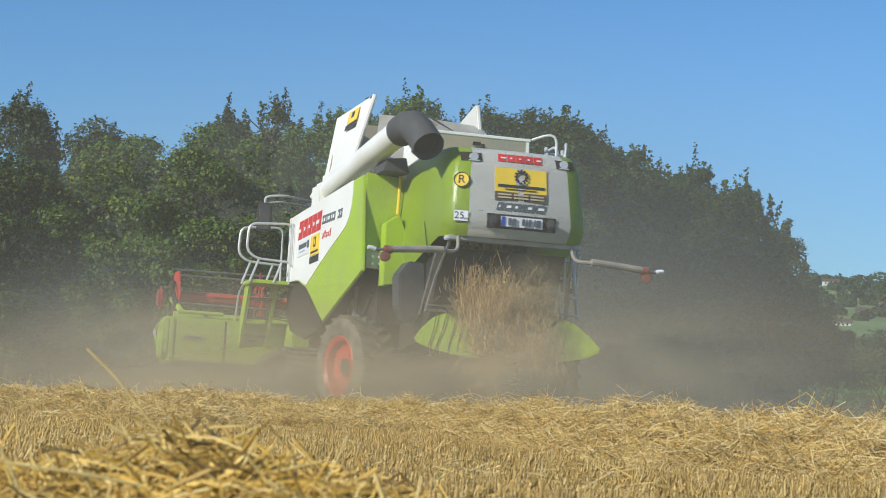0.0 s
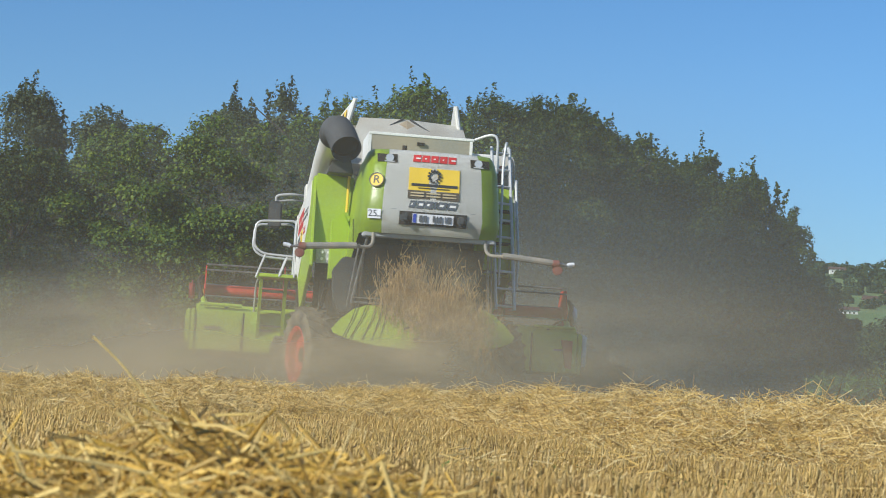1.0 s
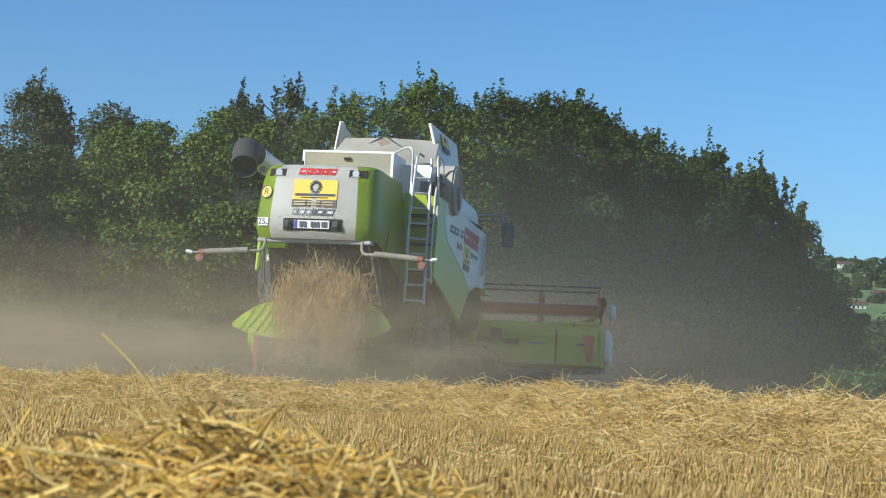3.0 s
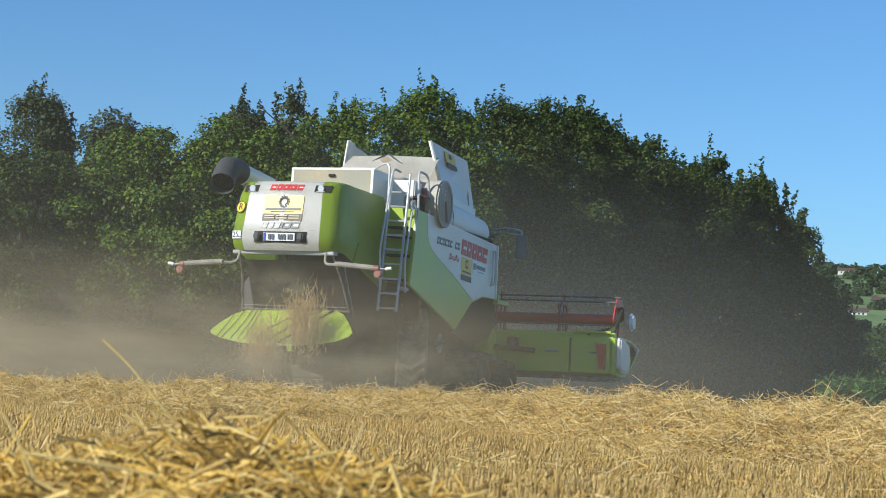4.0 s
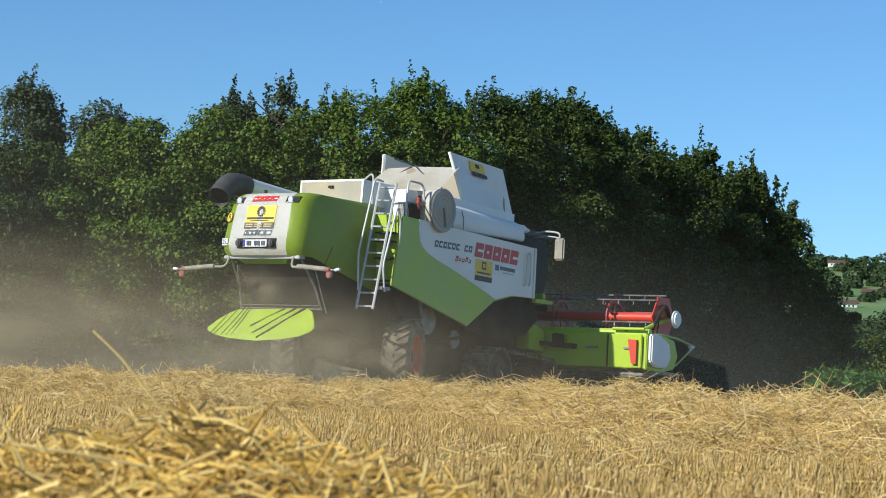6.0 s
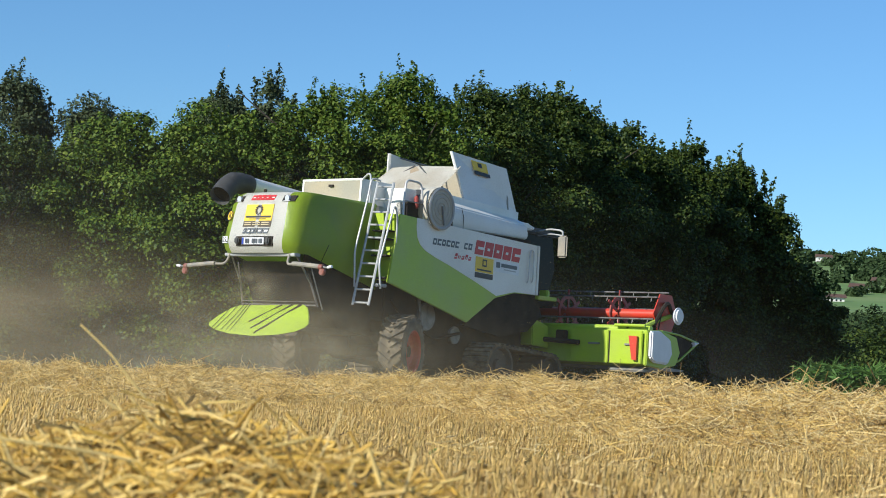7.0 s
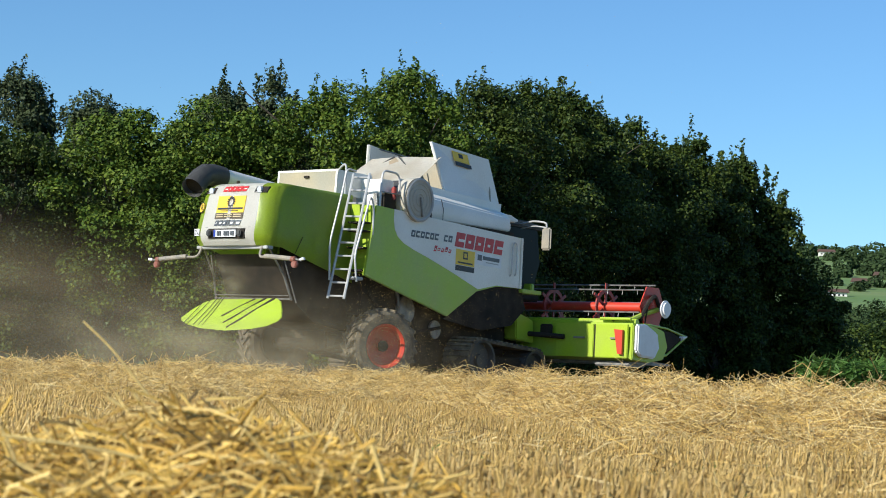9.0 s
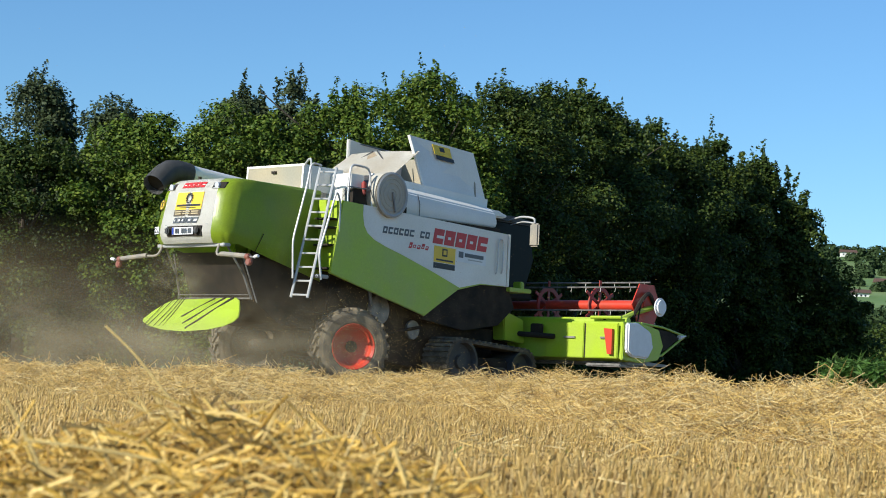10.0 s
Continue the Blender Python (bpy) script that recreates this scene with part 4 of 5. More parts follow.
def cutting_header():
    hd = tagged(new("cutting_header"), "green raised cutting header with a red reel, on the harvester", "cutting header")
    part("header_back", slab([(7.62, 0.72), (7.95, 0.66), (8.0, 1.36), (7.95, 1.4), (7.7, 1.4)], "x", -3.2, 3.2, 0.01), GREEN, hd, "green rear wall of the header")
    part("header_floor", slab([(7.9, 0.62), (9.1, 0.62), (9.2, 0.66), (7.9, 0.72)], "x", -3.2, 3.2), STEEL, hd)
    part("top_beam", tube([(-3.2, 7.85, 1.42), (3.2, 7.85, 1.42)], 0.07, 10), GREEN, hd)
    for s in (-1, 1):
        for x, w in ((1.95, 0.44), (2.8, 0.37)):
            part("cover_door", box(s * x - w, s * x + w, 7.57, 7.62, 0.72, 1.37, 0.012), GREEN, hd)
            part("door_latch", box(s * (x + 0.12) - 0.13, s * (x + 0.12) + 0.13, 7.54, 7.57, 1.08, 1.115), STEEL, hd)
        part("door_gap", box(s * 2.41 - 0.014, s * 2.41 + 0.014, 7.60, 7.63, 0.74, 1.36), BLACK, hd, "dark joint between the covers")
        part("hydraulic_block", box(s * 1.32 - 0.1, s * 1.32 + 0.1, 7.42, 7.6, 1.1, 1.34, 0.02), BLACK, hd)
        part("skid", box(s * 2.75 - 0.4, s * 2.75 + 0.4, 7.7, 8.3, 0.57, 0.63, 0.02), STEEL, hd)
        # end plate, white cap and open pointed divider
        xa, xb = sorted((s * 3.2, s * 3.27))
        end = part("end_plate", slab([(7.6, 0.7), (8.2, 0.66), (8.75, 0.74), (8.9, 1.0), (8.75, 1.3), (8.1, 1.42), (7.6, 1.38)], "x", xa, xb, 0.015), GREEN, hd, "green header end plate with an open pointed divider")
        xa, xb = sorted((s * 3.26, s * 3.36))
        part("end_cap", slab([(7.64, 0.86), (7.78, 0.76), (8.3, 0.74), (8.46, 0.95), (8.38, 1.24), (7.95, 1.40), (7.64, 1.38)], "x", xa, xb, 0.03), PLATE if s > 0 else GREEN, end, "plastic end cap", True)
        xm = s * 3.24
        part("divider_bar", tube([(xm, 8.2, 1.40), (xm, 8.9, 1.36), (xm, 9.62, 1.24)], 0.022, 6), GREEN, end)
        part("divider_bar", tube([(xm, 8.3, 0.70), (xm, 8.9, 0.84), (xm, 9.62, 1.22)], 0.022, 6), GREEN, end)
        part("divider_web", slab([(8.7, 0.84), (9.05, 0.96), (9.45, 1.19), (9.1, 1.29), (8.7, 1.32)], "x", min(xm, xm - s * 0.03), max(xm, xm - s * 0.03)), BLACK, end, "dark sheet between the divider bars")
        part("divider_tip", tube([(xm, 9.45, 1.2), (xm, 9.68, 1.24)], 0.05, 8, r_end=0.01), PLATE, end, "pale divider tip")
        if s > 0:
            part("corner_board", slab([(s * 2.99, 0.80), (s * 3.09, 0.79), (s * 3.09, 1.26), (s * 2.9, 1.27)], "y", 7.5, 7.56), RED, hd, "red warning strip")
        # reel arms and end hubs
        part("reel_arm", tube([(s * 3.05, 7.8, 1.45), (s * 3.1, 8.2, 1.6), (s * 3.12, 8.7, 1.72)], 0.05, 8), GREEN, hd)
        part("reel_ram", tube([(s * 2.7, 7.75, 1.45), (s * 3.05, 8.5, 1.62)], 0.025, 6), BLACK, hd)
        part("arm_hoses", tube(bend([(s * 3.1, 8.1, 1.5), (s * 3.2, 8.3, 1.9), (s * 3.12, 8.6, 2.0), (s * 3.1, 8.8, 1.75)]), 0.04, 6), BLACK, hd)
        part("hub_cap", disc(s * 3.3, 8.7, 1.73, 0.175, 0.10, "x", 32, bevel=0.04), PLATE if s > 0 else DARKRED, hd, "round reel cap", True)
        part("marker_pole", tube([(s * 3.15, 8.2, 1.4), (s * 3.15, 8.3, 1.8)], 0.015, 6), BLACK, hd)
        part("hand_bar", tube([(s * 2.45, 7.7, 1.48), (s * 3.15, 7.7, 1.48)], 0.03, 8), GREEN, hd)
    # reel: a central tube, spoked discs and six tine bars
    reel = part("reel", tube([(-3.1, 8.55, 1.75), (3.1, 8.55, 1.75)], 0.1, 16), RED, hd, "red reel tube", True)
    for x in (-3.08, -1.75, -0.5, 0.75, 2.0, 3.08):
        bm = bmesh.new()
        if abs(x) > 3:
            disc(x, 8.55, 1.75, 0.46, 0.02, "x", 6, bm=bm)
        else:
            ring(x, 8.55, 1.75, [(0.36, -0.015), (0.28, -0.015), (0.28, 0.015), (0.36, 0.015), (0.36, -0.015)], n=24, bm=bm)
            for k in range(6):
                a = k * math.tau / 6
                spoke = bmesh.new()
                bmesh.ops.create_cube(spoke, size=1, matrix=Matrix.Translation((x, 8.55, 1.75)) @ Matrix.Rotation(a, 4, "X") @ Matrix.Translation((0, 0, 0.24)) @ Matrix.Diagonal((0.02, 0.06, 0.48, 1)))
                part("reel_spoke", spoke, DARKRED, reel)
        part("reel_disc", bm, DARKRED if abs(x) < 3 else RED, reel, "worn red reel spider")
    for k in range(6):
        a = k * math.tau / 6 + 0.26
        y, z = 8.55 + 0.46 * math.cos(a), 1.75 + 0.46 * math.sin(a)
        bm = tube([(-3.08, y, z), (3.08, y, z)], 0.016, 6)
        for j in range(18):
            x = -2.95 + j * 0.347
            tube([(x, y, z), (x, y - 0.02, z - 0.09)], 0.004, 3, bm=bm)
        part("tine_bar", bm, STEEL, reel, "thin steel bar with spring tines")
    part("intake_auger", tube([(-3.1, 8.35, 0.98), (3.1, 8.35, 0.98)], 0.2, 16), STEEL, hd)
    part("feeder_house", slab([(6.4, 1.9), (7.1, 1.85), (7.75, 1.45), (7.75, 0.7), (6.4, 1.1)], "x", -0.75, 0.75, 0.03), BLACK, hd, "dark feeder house")
    part("feeder_guard", slab([(6.9, 1.55), (7.5, 1.4), (7.55, 0.95), (6.95, 1.0)], "x", 0.95, 1.25, 0.02), GREEN, hd, "green drive guard")
    part("feeder_guard", slab([(6.9, 1.5), (7.5, 1.35), (7.55, 0.9), (6.95, 0.95)], "x", -1.25, -0.95, 0.02), GREEN, hd)
    part("drive_shaft", tube([(0.9, 7.3, 1.15), (2.0, 7.5, 1.1)], 0.05, 8), BLACK, hd)
    for ob in hd.children:   # the table sits a little to the right of the feeder
        if not ob.name.startswith(("feeder", "drive")):
            ob.location.x = 0.25
    return hd


def combine_harvester():
    h = tagged(new("combine_harvester"), "green and white combine harvester with raised tank flaps on stubble", "combine harvester")
    plate = add_rear(h)
    add_plate_bars(plate)
    add_rear_fittings(h)
    add_body(h)
    add_top(h)
    add_ladder(h)
    add_cab(h)
    for s in (-1, 1):
        add_track(h, s)
    return h, {s: add_wheel(h, s) for s in (-1, 1)}


# ---- ground and straw ----
def ground():
    n = 60
    xs = np.concatenate([-np.geomspace(2500, 1, n), np.geomspace(1, 2500, n)])
    ys = np.concatenate([np.linspace(-300, 0, 12), np.geomspace(0.6, 3000, 90)])
    X, Y = np.meshgrid(xs, ys)
    Z = np.zeros_like(X)
    # the valley side rises far off
    far = np.clip((Y - 130) / 900, 0, 1)
    Z = 80 * far ** 1.2 * (0.9 + 0.1 * np.sin(X / 160)) - 3.0 * np.clip((Y - 75) / 60, 0, 1) * np.clip((230 - Y) / 60, 0, 1)
    v = np.stack([X, Y, Z], -1).reshape(-1, 3)
    w = len(xs)
    i = np.arange((len(ys) - 1) * (w - 1))
    a = (i // (w - 1)) * w + i % (w - 1)
    q = np.stack([a, a + 1, a + w + 1, a + w], 1)
    ob = fast_mesh("ground", v, q, SOIL)
    ob.data.materials.append(MEADOW)
    cy = v[q].mean(1)
    idx = ((cy[:, 1] > 75) | (np.abs(cy[:, 0]) > 90)).astype(np.int32)
    ob.data.polygons.foreach_set("material_index", idx)
    return tagged(ob, "stubble field of dry soil and chaff under meadow hills", "ground", kind="structure")


def wave(x, y, k=1.0):
    return (np.sin(3.1 * k * x + 1.3) * np.cos(2.3 * k * y + 0.4) + 0.6 * np.sin(7.3 * k * x + 2.0 * k * y) + 0.4 * np.cos(11 * k * y - 5 * k * x)) / 2.0


AZ = [-40, -13, -9, -5, 0, 2.5, 5, 8, 13, 40]


def swath_height(x, y):
    """Height of the loose straw swath that lies across the field."""
    az, d = np.degrees(np.arctan2(x, y)), np.hypot(x, y)
    near = np.interp(az, AZ, [7.5, 6.6, 5.6, 6.4, 7.0, 5.2, 3.7, 3.4, 3.3, 3.3])
    lift = np.interp(az, AZ, [-0.1, 0.0, 0.02, 0.04, 0.18, 0.40, 0.46, 0.52, 0.56, 0.56])
    top_at = near + np.interp(az, AZ, [1.6, 1.6, 1.6, 1.8, 2.0, 2.4, 2.4, 2.2, 2.2, 2.2])
    top = EYE - 0.022 + top_at * np.tan(np.radians(lift))
    up = np.clip((d - near) / (top_at - near), 0, 1)
    dn = np.clip((top_at + 3.0 - d) / 2.2, 0, 1)
    s = (up * up * (3 - 2 * up)) ** 0.8 * dn * dn * (3 - 2 * dn)
    lump = 0.78 + 0.24 * wave(x, y, 0.8) + 0.24 * wave(x + 3, y, 1.9) + 0.20 * wave(x + 1, y + 2, 4.3)
    return s * top * lump


def wedge(n, d0, d1, half, rng):
    d = np.sqrt(rng.uniform(d0 * d0, d1 * d1, n))
    a = np.radians(rng.uniform(-half, half, n))
    return d * np.sin(a), d * np.cos(a)


def straw_field():
    rng = np.random.default_rng(3)
    # bedding of the swath
    a, d = np.meshgrid(np.radians(np.linspace(-62, 62, 150)), np.linspace(3.0, 12.5, 80))
    x, y = d * np.sin(a), d * np.cos(a)
    z = swath_height(x, y) * 0.72 - 0.012 + 0.004
    v = np.stack([x, y, z], -1).reshape(-1, 3)
    i = np.arange(79 * 149)
    s = (i // 149) * 150 + i % 149
    bed = fast_mesh("straw_swath", v, np.stack([s, s + 1, s + 151, s + 150], 1), SOIL)
    tagged(bed, "thick swath of loose golden straw on stubble", "straw swath", kind="stuff")
    for n, lo, hi, curl, lean, pieces in ((110000, 0.03, 0.09, 0.0, 0.5, 1), (60000, 0.05, 0.16, 0.15, 0.32, 2)):
        x, y = wedge(n * 2, 3.1, 11.0, 18, rng)
        h = swath_height(x, y)
        keep = h > rng.uniform(0.0, 0.09, len(h))
        x, y, h = x[keep][:n], y[keep][:n], h[keep][:n]
        n = len(x)
        way = np.stack([rng.normal(0, 1, n), rng.normal(0, 0.8, n), rng.normal(0.0, lean, n)], 1)
        L = rng.uniform(lo, hi, n)
        base = np.stack([x, y, h * rng.uniform(0.62, 1.05, n) + 0.004], 1) - way / np.linalg.norm(way, axis=1, keepdims=True) * (L * 0.5)[:, None]
        base[:, 2] = np.maximum(base[:, 2], 0.01)
        stalks("loose_straw", base, way, L, rng.uniform(0.0006, 0.0012, n), STRAW, rng, curl, parent=bed, pieces=pieces)
    n = 26000   # the swath goes on to both sides
    x, y = wedge(n, 3.2, 11.0, 60, rng)
    h = swath_height(x, y)
    k = (h > 0.05) & (np.abs(np.degrees(np.arctan2(x, y))) > 17)
    x, y, h = x[k], y[k], h[k]
    n = len(x)
    stalks("loose_straw", np.stack([x, y, h * rng.uniform(0.85, 1.04, n)], 1), np.stack([rng.normal(0, 1, n), rng.normal(0, 0.8, n), rng.normal(0, 0.15, n)], 1),
           rng.uniform(0.08, 0.22, n), rng.uniform(0.0015, 0.003, n), STRAW, rng, parent=bed, pieces=1)
    # single stalks that stick up out of the swath
    n = 700
    x, y = wedge(n * 3, 4.0, 10.0, 17, rng)
    h = swath_height(x, y)
    k = h > 0.14
    x, y, h = x[k][:n], y[k][:n], h[k][:n]
    n = len(x)
    way = np.stack([rng.normal(0, 0.7, n), rng.normal(0, 0.5, n), rng.uniform(0.35, 1.0, n)], 1)
    stalks("standing_straw", np.stack([x, y, h - 0.03], 1), way, rng.uniform(0.035, 0.085, n), rng.uniform(0.0006, 0.0012, n), STRAW, rng, 0.16, bed)
    # stubble in drilled rows
    n = 165000
    x, y = wedge(n, 1.1, 7.6, 30, rng)
    k = np.abs(np.degrees(np.arctan2(x, y))) < 30 - 15 * rng.uniform(0, 1, n) ** 0.45
    x, y = x[k], y[k]
    n = len(x)
    u = x * 0.94 - y * 0.34
    snapped = np.round(u / 0.125) * 0.125 + rng.normal(0, 0.032, n)
    x = x + (snapped - u) * 0.94
    y = y - (snapped - u) * 0.34
    k = (swath_height(x, y) < 0.06)
    x, y = x[k], y[k]
    n = len(x)
    way = np.stack([rng.normal(0.12, 0.26, n), rng.normal(0, 0.22, n), np.ones(n)], 1)
    L = rng.uniform(0.035, 0.09, n) * (1 + 0.22 * wave(x, y, 1.2))
    st = stalks("stubble", np.stack([x, y, np.zeros(n)], 1), way, L, rng.uniform(0.0011, 0.0022, n), STUBBLE, rng, 0.05, pieces=1)
    tagged(st, "short cut stubble stalks standing in rows", "stubble", kind="stuff")
    n = 70000   # the stubble of the rest of the field, ever sparser
    d, az = 0.15 + 29 * rng.uniform(0, 1, n) ** 1.5, rng.uniform(-math.pi, math.pi, n)
    x, y = d * np.sin(az), d * np.cos(az)
    k = (swath_height(x, y) < 0.06) & ~((np.abs(np.degrees(az)) < 16) & (d > 1.1) & (d < 7.5))
    x, y = x[k], y[k]
    u = x * 0.94 - y * 0.34
    snapped = np.round(u / 0.125) * 0.125 + rng.normal(0, 0.016, len(x))
    x, y = x + (snapped - u) * 0.94, y - (snapped - u) * 0.34
    n = len(x)
    far = stalks("far_stubble", np.stack([x, y, np.zeros(n)], 1), np.stack([rng.normal(0.1, 0.25, n), rng.normal(0, 0.22, n), np.ones(n)], 1),
                 rng.uniform(0.04, 0.09, n), rng.uniform(0.002, 0.004, n), STUBBLE, rng, pieces=1)
    tagged(far, "cut stubble over the rest of the field", "stubble", kind="stuff")
    # chaff lying between the stubble
    n = 9000
    x, y = wedge(n, 1.0, 8.5, 18, rng)
    way = np.stack([rng.normal(0, 1, n), rng.normal(0, 1, n), rng.normal(0.0, 0.2, n)], 1)
    ch = stalks("fallen_straw", np.stack([x, y, rng.uniform(0.01, 0.075, n)], 1), way, rng.uniform(0.03, 0.08, n), rng.uniform(0.0008, 0.0017, n), STRAW, rng, pieces=1)
    tagged(ch, "broken straw fallen between the stubble", "straw", kind="stuff")
    n = 2500   # a little green between the rows
    x, y = wedge(n, 1.4, 5.0, 14, rng)
    k = x > 0.0
    x, y = x[k], y[k]
    n = len(x)
    gr = leaf_mesh("weeds", np.stack([x, y, rng.uniform(0.0, 0.05, n)], 1), np.tile([0.0, -0.3, 1.0], (n, 1)), rng.uniform(0.02, 0.06, n), CORN, rng, slim=0.3)
    tagged(gr, "small green weeds between stubble", "weeds", kind="stuff")


def straw_pile():
    """The heap of long straw close to the lens."""
    rng = np.random.default_rng(8)
    n = 21000
    az = rng.uniform(-27, 6.0, n)
    d = rng.uniform(1.25, 2.35, n)
    x, y = d * np.sin(np.radians(az)), d * np.cos(np.radians(az))
    crest = np.interp(az, [-27, -21, -13, -10, -6.5, -3, 0, 2, 4.5, 6.0], [0.0, 0.05, 0.092, 0.116, 0.132, 0.118, 0.090, 0.060, 0.022, 0.0])
    env = crest * np.clip(1 - ((d - 1.75) / 0.75) ** 2, 0, 1) * (1 + 0.16 * wave(x, y, 3.5))
    z = env * rng.uniform(0.3, 1.0, n) ** 0.7
    k = env > rng.uniform(0.004, 0.05, n)
    way = np.stack([rng.normal(0.2, 1, n), rng.normal(0, 0.6, n), rng.normal(0.0, 0.42, n)], 1)
    L = rng.uniform(0.02, 0.085, n) * rng.choice([1.0, 1.0, 1.0, 1.5], n)
    way /= np.linalg.norm(way, axis=1, keepdims=True)
    rise = np.clip(way[:, 2], -0.9, np.clip((env + 0.010 - z) / (0.5 * L), 0.06, 0.9))
    way[:, :2] *= (np.sqrt(1 - rise ** 2) / np.hypot(way[:, 0], way[:, 1]))[:, None]
    way[:, 2] = rise
    base = np.stack([x, y, z], 1) - way / np.linalg.norm(way, axis=1, keepdims=True) * (L * 0.5)[:, None]
    base[:, 2] = np.maximum(base[:, 2], 0.005)
    pile = stalks("straw_pile", base[k], way[k], L[k], rng.uniform(0.0005, 0.0022, n)[k], GOLD, rng, 0.13)
    tagged(pile, "heap of golden loose straw lying on stubble", "straw pile", kind="stuff")

    def single(p0, p1, r, mid=0.0):
        a, b = Vector(p0), Vector(p1)
        m = (a + b) / 2 + Vector((mid, 0, mid * 0.4))
        bm = tube(bend([a, m, b]), r * 0.62, 7)
        part("long_stalk", bm, PALE, pile, "", True)
    def spot(az, el, d):
        return (d * math.sin(radians(az)), d * math.cos(radians(az)), EYE + d * math.tan(radians(el)))
    for (a0, e0, a1, e1, d, r, m) in (
            (-10.22, 1.12, -8.55, -0.55, 2.3, 0.0022, 0.004), (-8.55, -0.55, -7.6, -1.6, 2.25, 0.0023, 0.0),
            (-13.0, -1.2, -11.6, -3.9, 1.6, 0.0020, 0.003), (-9.4, -1.1, -7.8, -2.0, 1.9, 0.0028, 0.0),
            (-8.6, -0.95, -7.4, -2.1, 1.8, 0.0022, -0.004), (-5.6, -1.65, -4.7, -2.3, 1.9, 0.0030, 0.0),
            (-2.2, -1.0, -3.4, -3.6, 1.6, 0.0014, 0.004),
            (-12.4, -2.4, -8.2, -2.9, 1.5, 0.0022, 0.004), (-9.0, -3.6, -5.6, -2.7, 1.5, 0.0024, 0.0),
            (0.1, -2.2, -0.4, -3.9, 1.5, 0.0020, 0.003)):
        single(spot(a0, e0, d), spot(a1, e1, d), r, m)


# ---- trees ----
def tree(name, x, y, height, base, radius, mat, seed, label, leaves=16000, leaf=0.092, shoots=9, front=0.75):
    rng = np.random.default_rng(seed)
    t = tagged(new(name), label, "tree", group="trees along the field edge")
    t.location = (x, y, 0)
    bm = tube([(0, 0, -0.1), (0.08, 0.05, height * 0.25), (-0.06, 0.1, height * 0.5), (0.05, 0, height * 0.8)], 0.16, 8, r_end=0.03)
    limbs = max(6, int(height))
    for k in range(limbs):
        a, z = rng.uniform(0, math.tau), height * rng.uniform(0.2, 0.75)
        r = radius * rng.uniform(0.5, 0.9)
        p = Vector((0.0, 0.05, z))
        q = p + Vector((math.cos(a) * r, math.sin(a) * r, r * rng.uniform(0.4, 0.9)))
        tube([p, (p + q) / 2 + Vector((0, 0, -0.1)), q], 0.05, 5, bm=bm, r_end=0.012)
    part("trunk", bm, BARK, t, "grey-brown trunk and limbs")
    spots, faces = [], []
    clumps = int(84 * radius / 2.2 * height / 7)
    per = leaves // clumps
    for k in range(clumps):
        s = rng.uniform(0, 1) ** 0.85
        env = radius * (0.72 + 0.36 * math.sin(math.pi * min(1, s * 1.05)) - 0.55 * max(0, s - 0.7) / 0.3 * 0.9)
        env = max(env, 0.25)
        a = rng.uniform(0, math.tau)
        if math.sin(a) > 0 and rng.uniform() < front:
            a = -a
        rad = env * rng.uniform(0.35, 1.0)
        c = np.array([math.cos(a) * rad, math.sin(a) * rad, base + (height - base) * s * rng.uniform(0.9, 1.0)])
        cr = rng.uniform(0.22, 0.7) * (0.6 + 0.4 * radius / 2.2)
        m = int(per * rng.uniform(0.6, 1.4))
        g = rng.normal(0, 1, (m, 3))
        g /= np.linalg.norm(g, axis=1, keepdims=True)
        g[:, 2] = np.where(rng.uniform(0, 1, m) < 0.6, np.abs(g[:, 2]), g[:, 2])
        r = cr * rng.uniform(0.3, 1.0, (m, 1)) ** 0.35
        squash = np.array([1.0, 1.0, 0.72])
        p = c + g * r * squash + rng.normal(0, 0.06, (m, 3))
        spots.append(p)
        faces.append(g * 0.6 + np.array([0, -0.25, 0.75]))
    for k in range(shoots):
        m = int(rng.integers(30, 65))
        a, rr = rng.uniform(0, math.tau), radius * rng.uniform(0, 0.85)
        z0 = height * (1 - 0.20 * (rr / radius) ** 1.3) - 0.35
        h = rng.uniform(0.25, 0.95) * rng.uniform(0.5, 1.0) * max(1.0, y / 44)
        f = rng.uniform(0, 1, m)
        lean = rng.normal(0, 0.14, 2)
        p = np.stack([math.cos(a) * rr + lean[0] * f * h, math.sin(a) * rr + lean[1] * f * h, z0 + f * h], 1) + rng.normal(0, 0.06, (m, 3)) * (1.1 - f[:, None])
        spots.append(p)
        faces.append(rng.normal(0, 1, (m, 3)) + np.array([0, 0, 0.4]))
    p, f = np.concatenate(spots), np.concatenate(faces)
    p[:, 2] = np.maximum(p[:, 2], 0.05)
    leaf_mesh("crown", p, f, rng.uniform(0.7, 1.3, len(p)) * leaf, mat, rng, t)
    return t


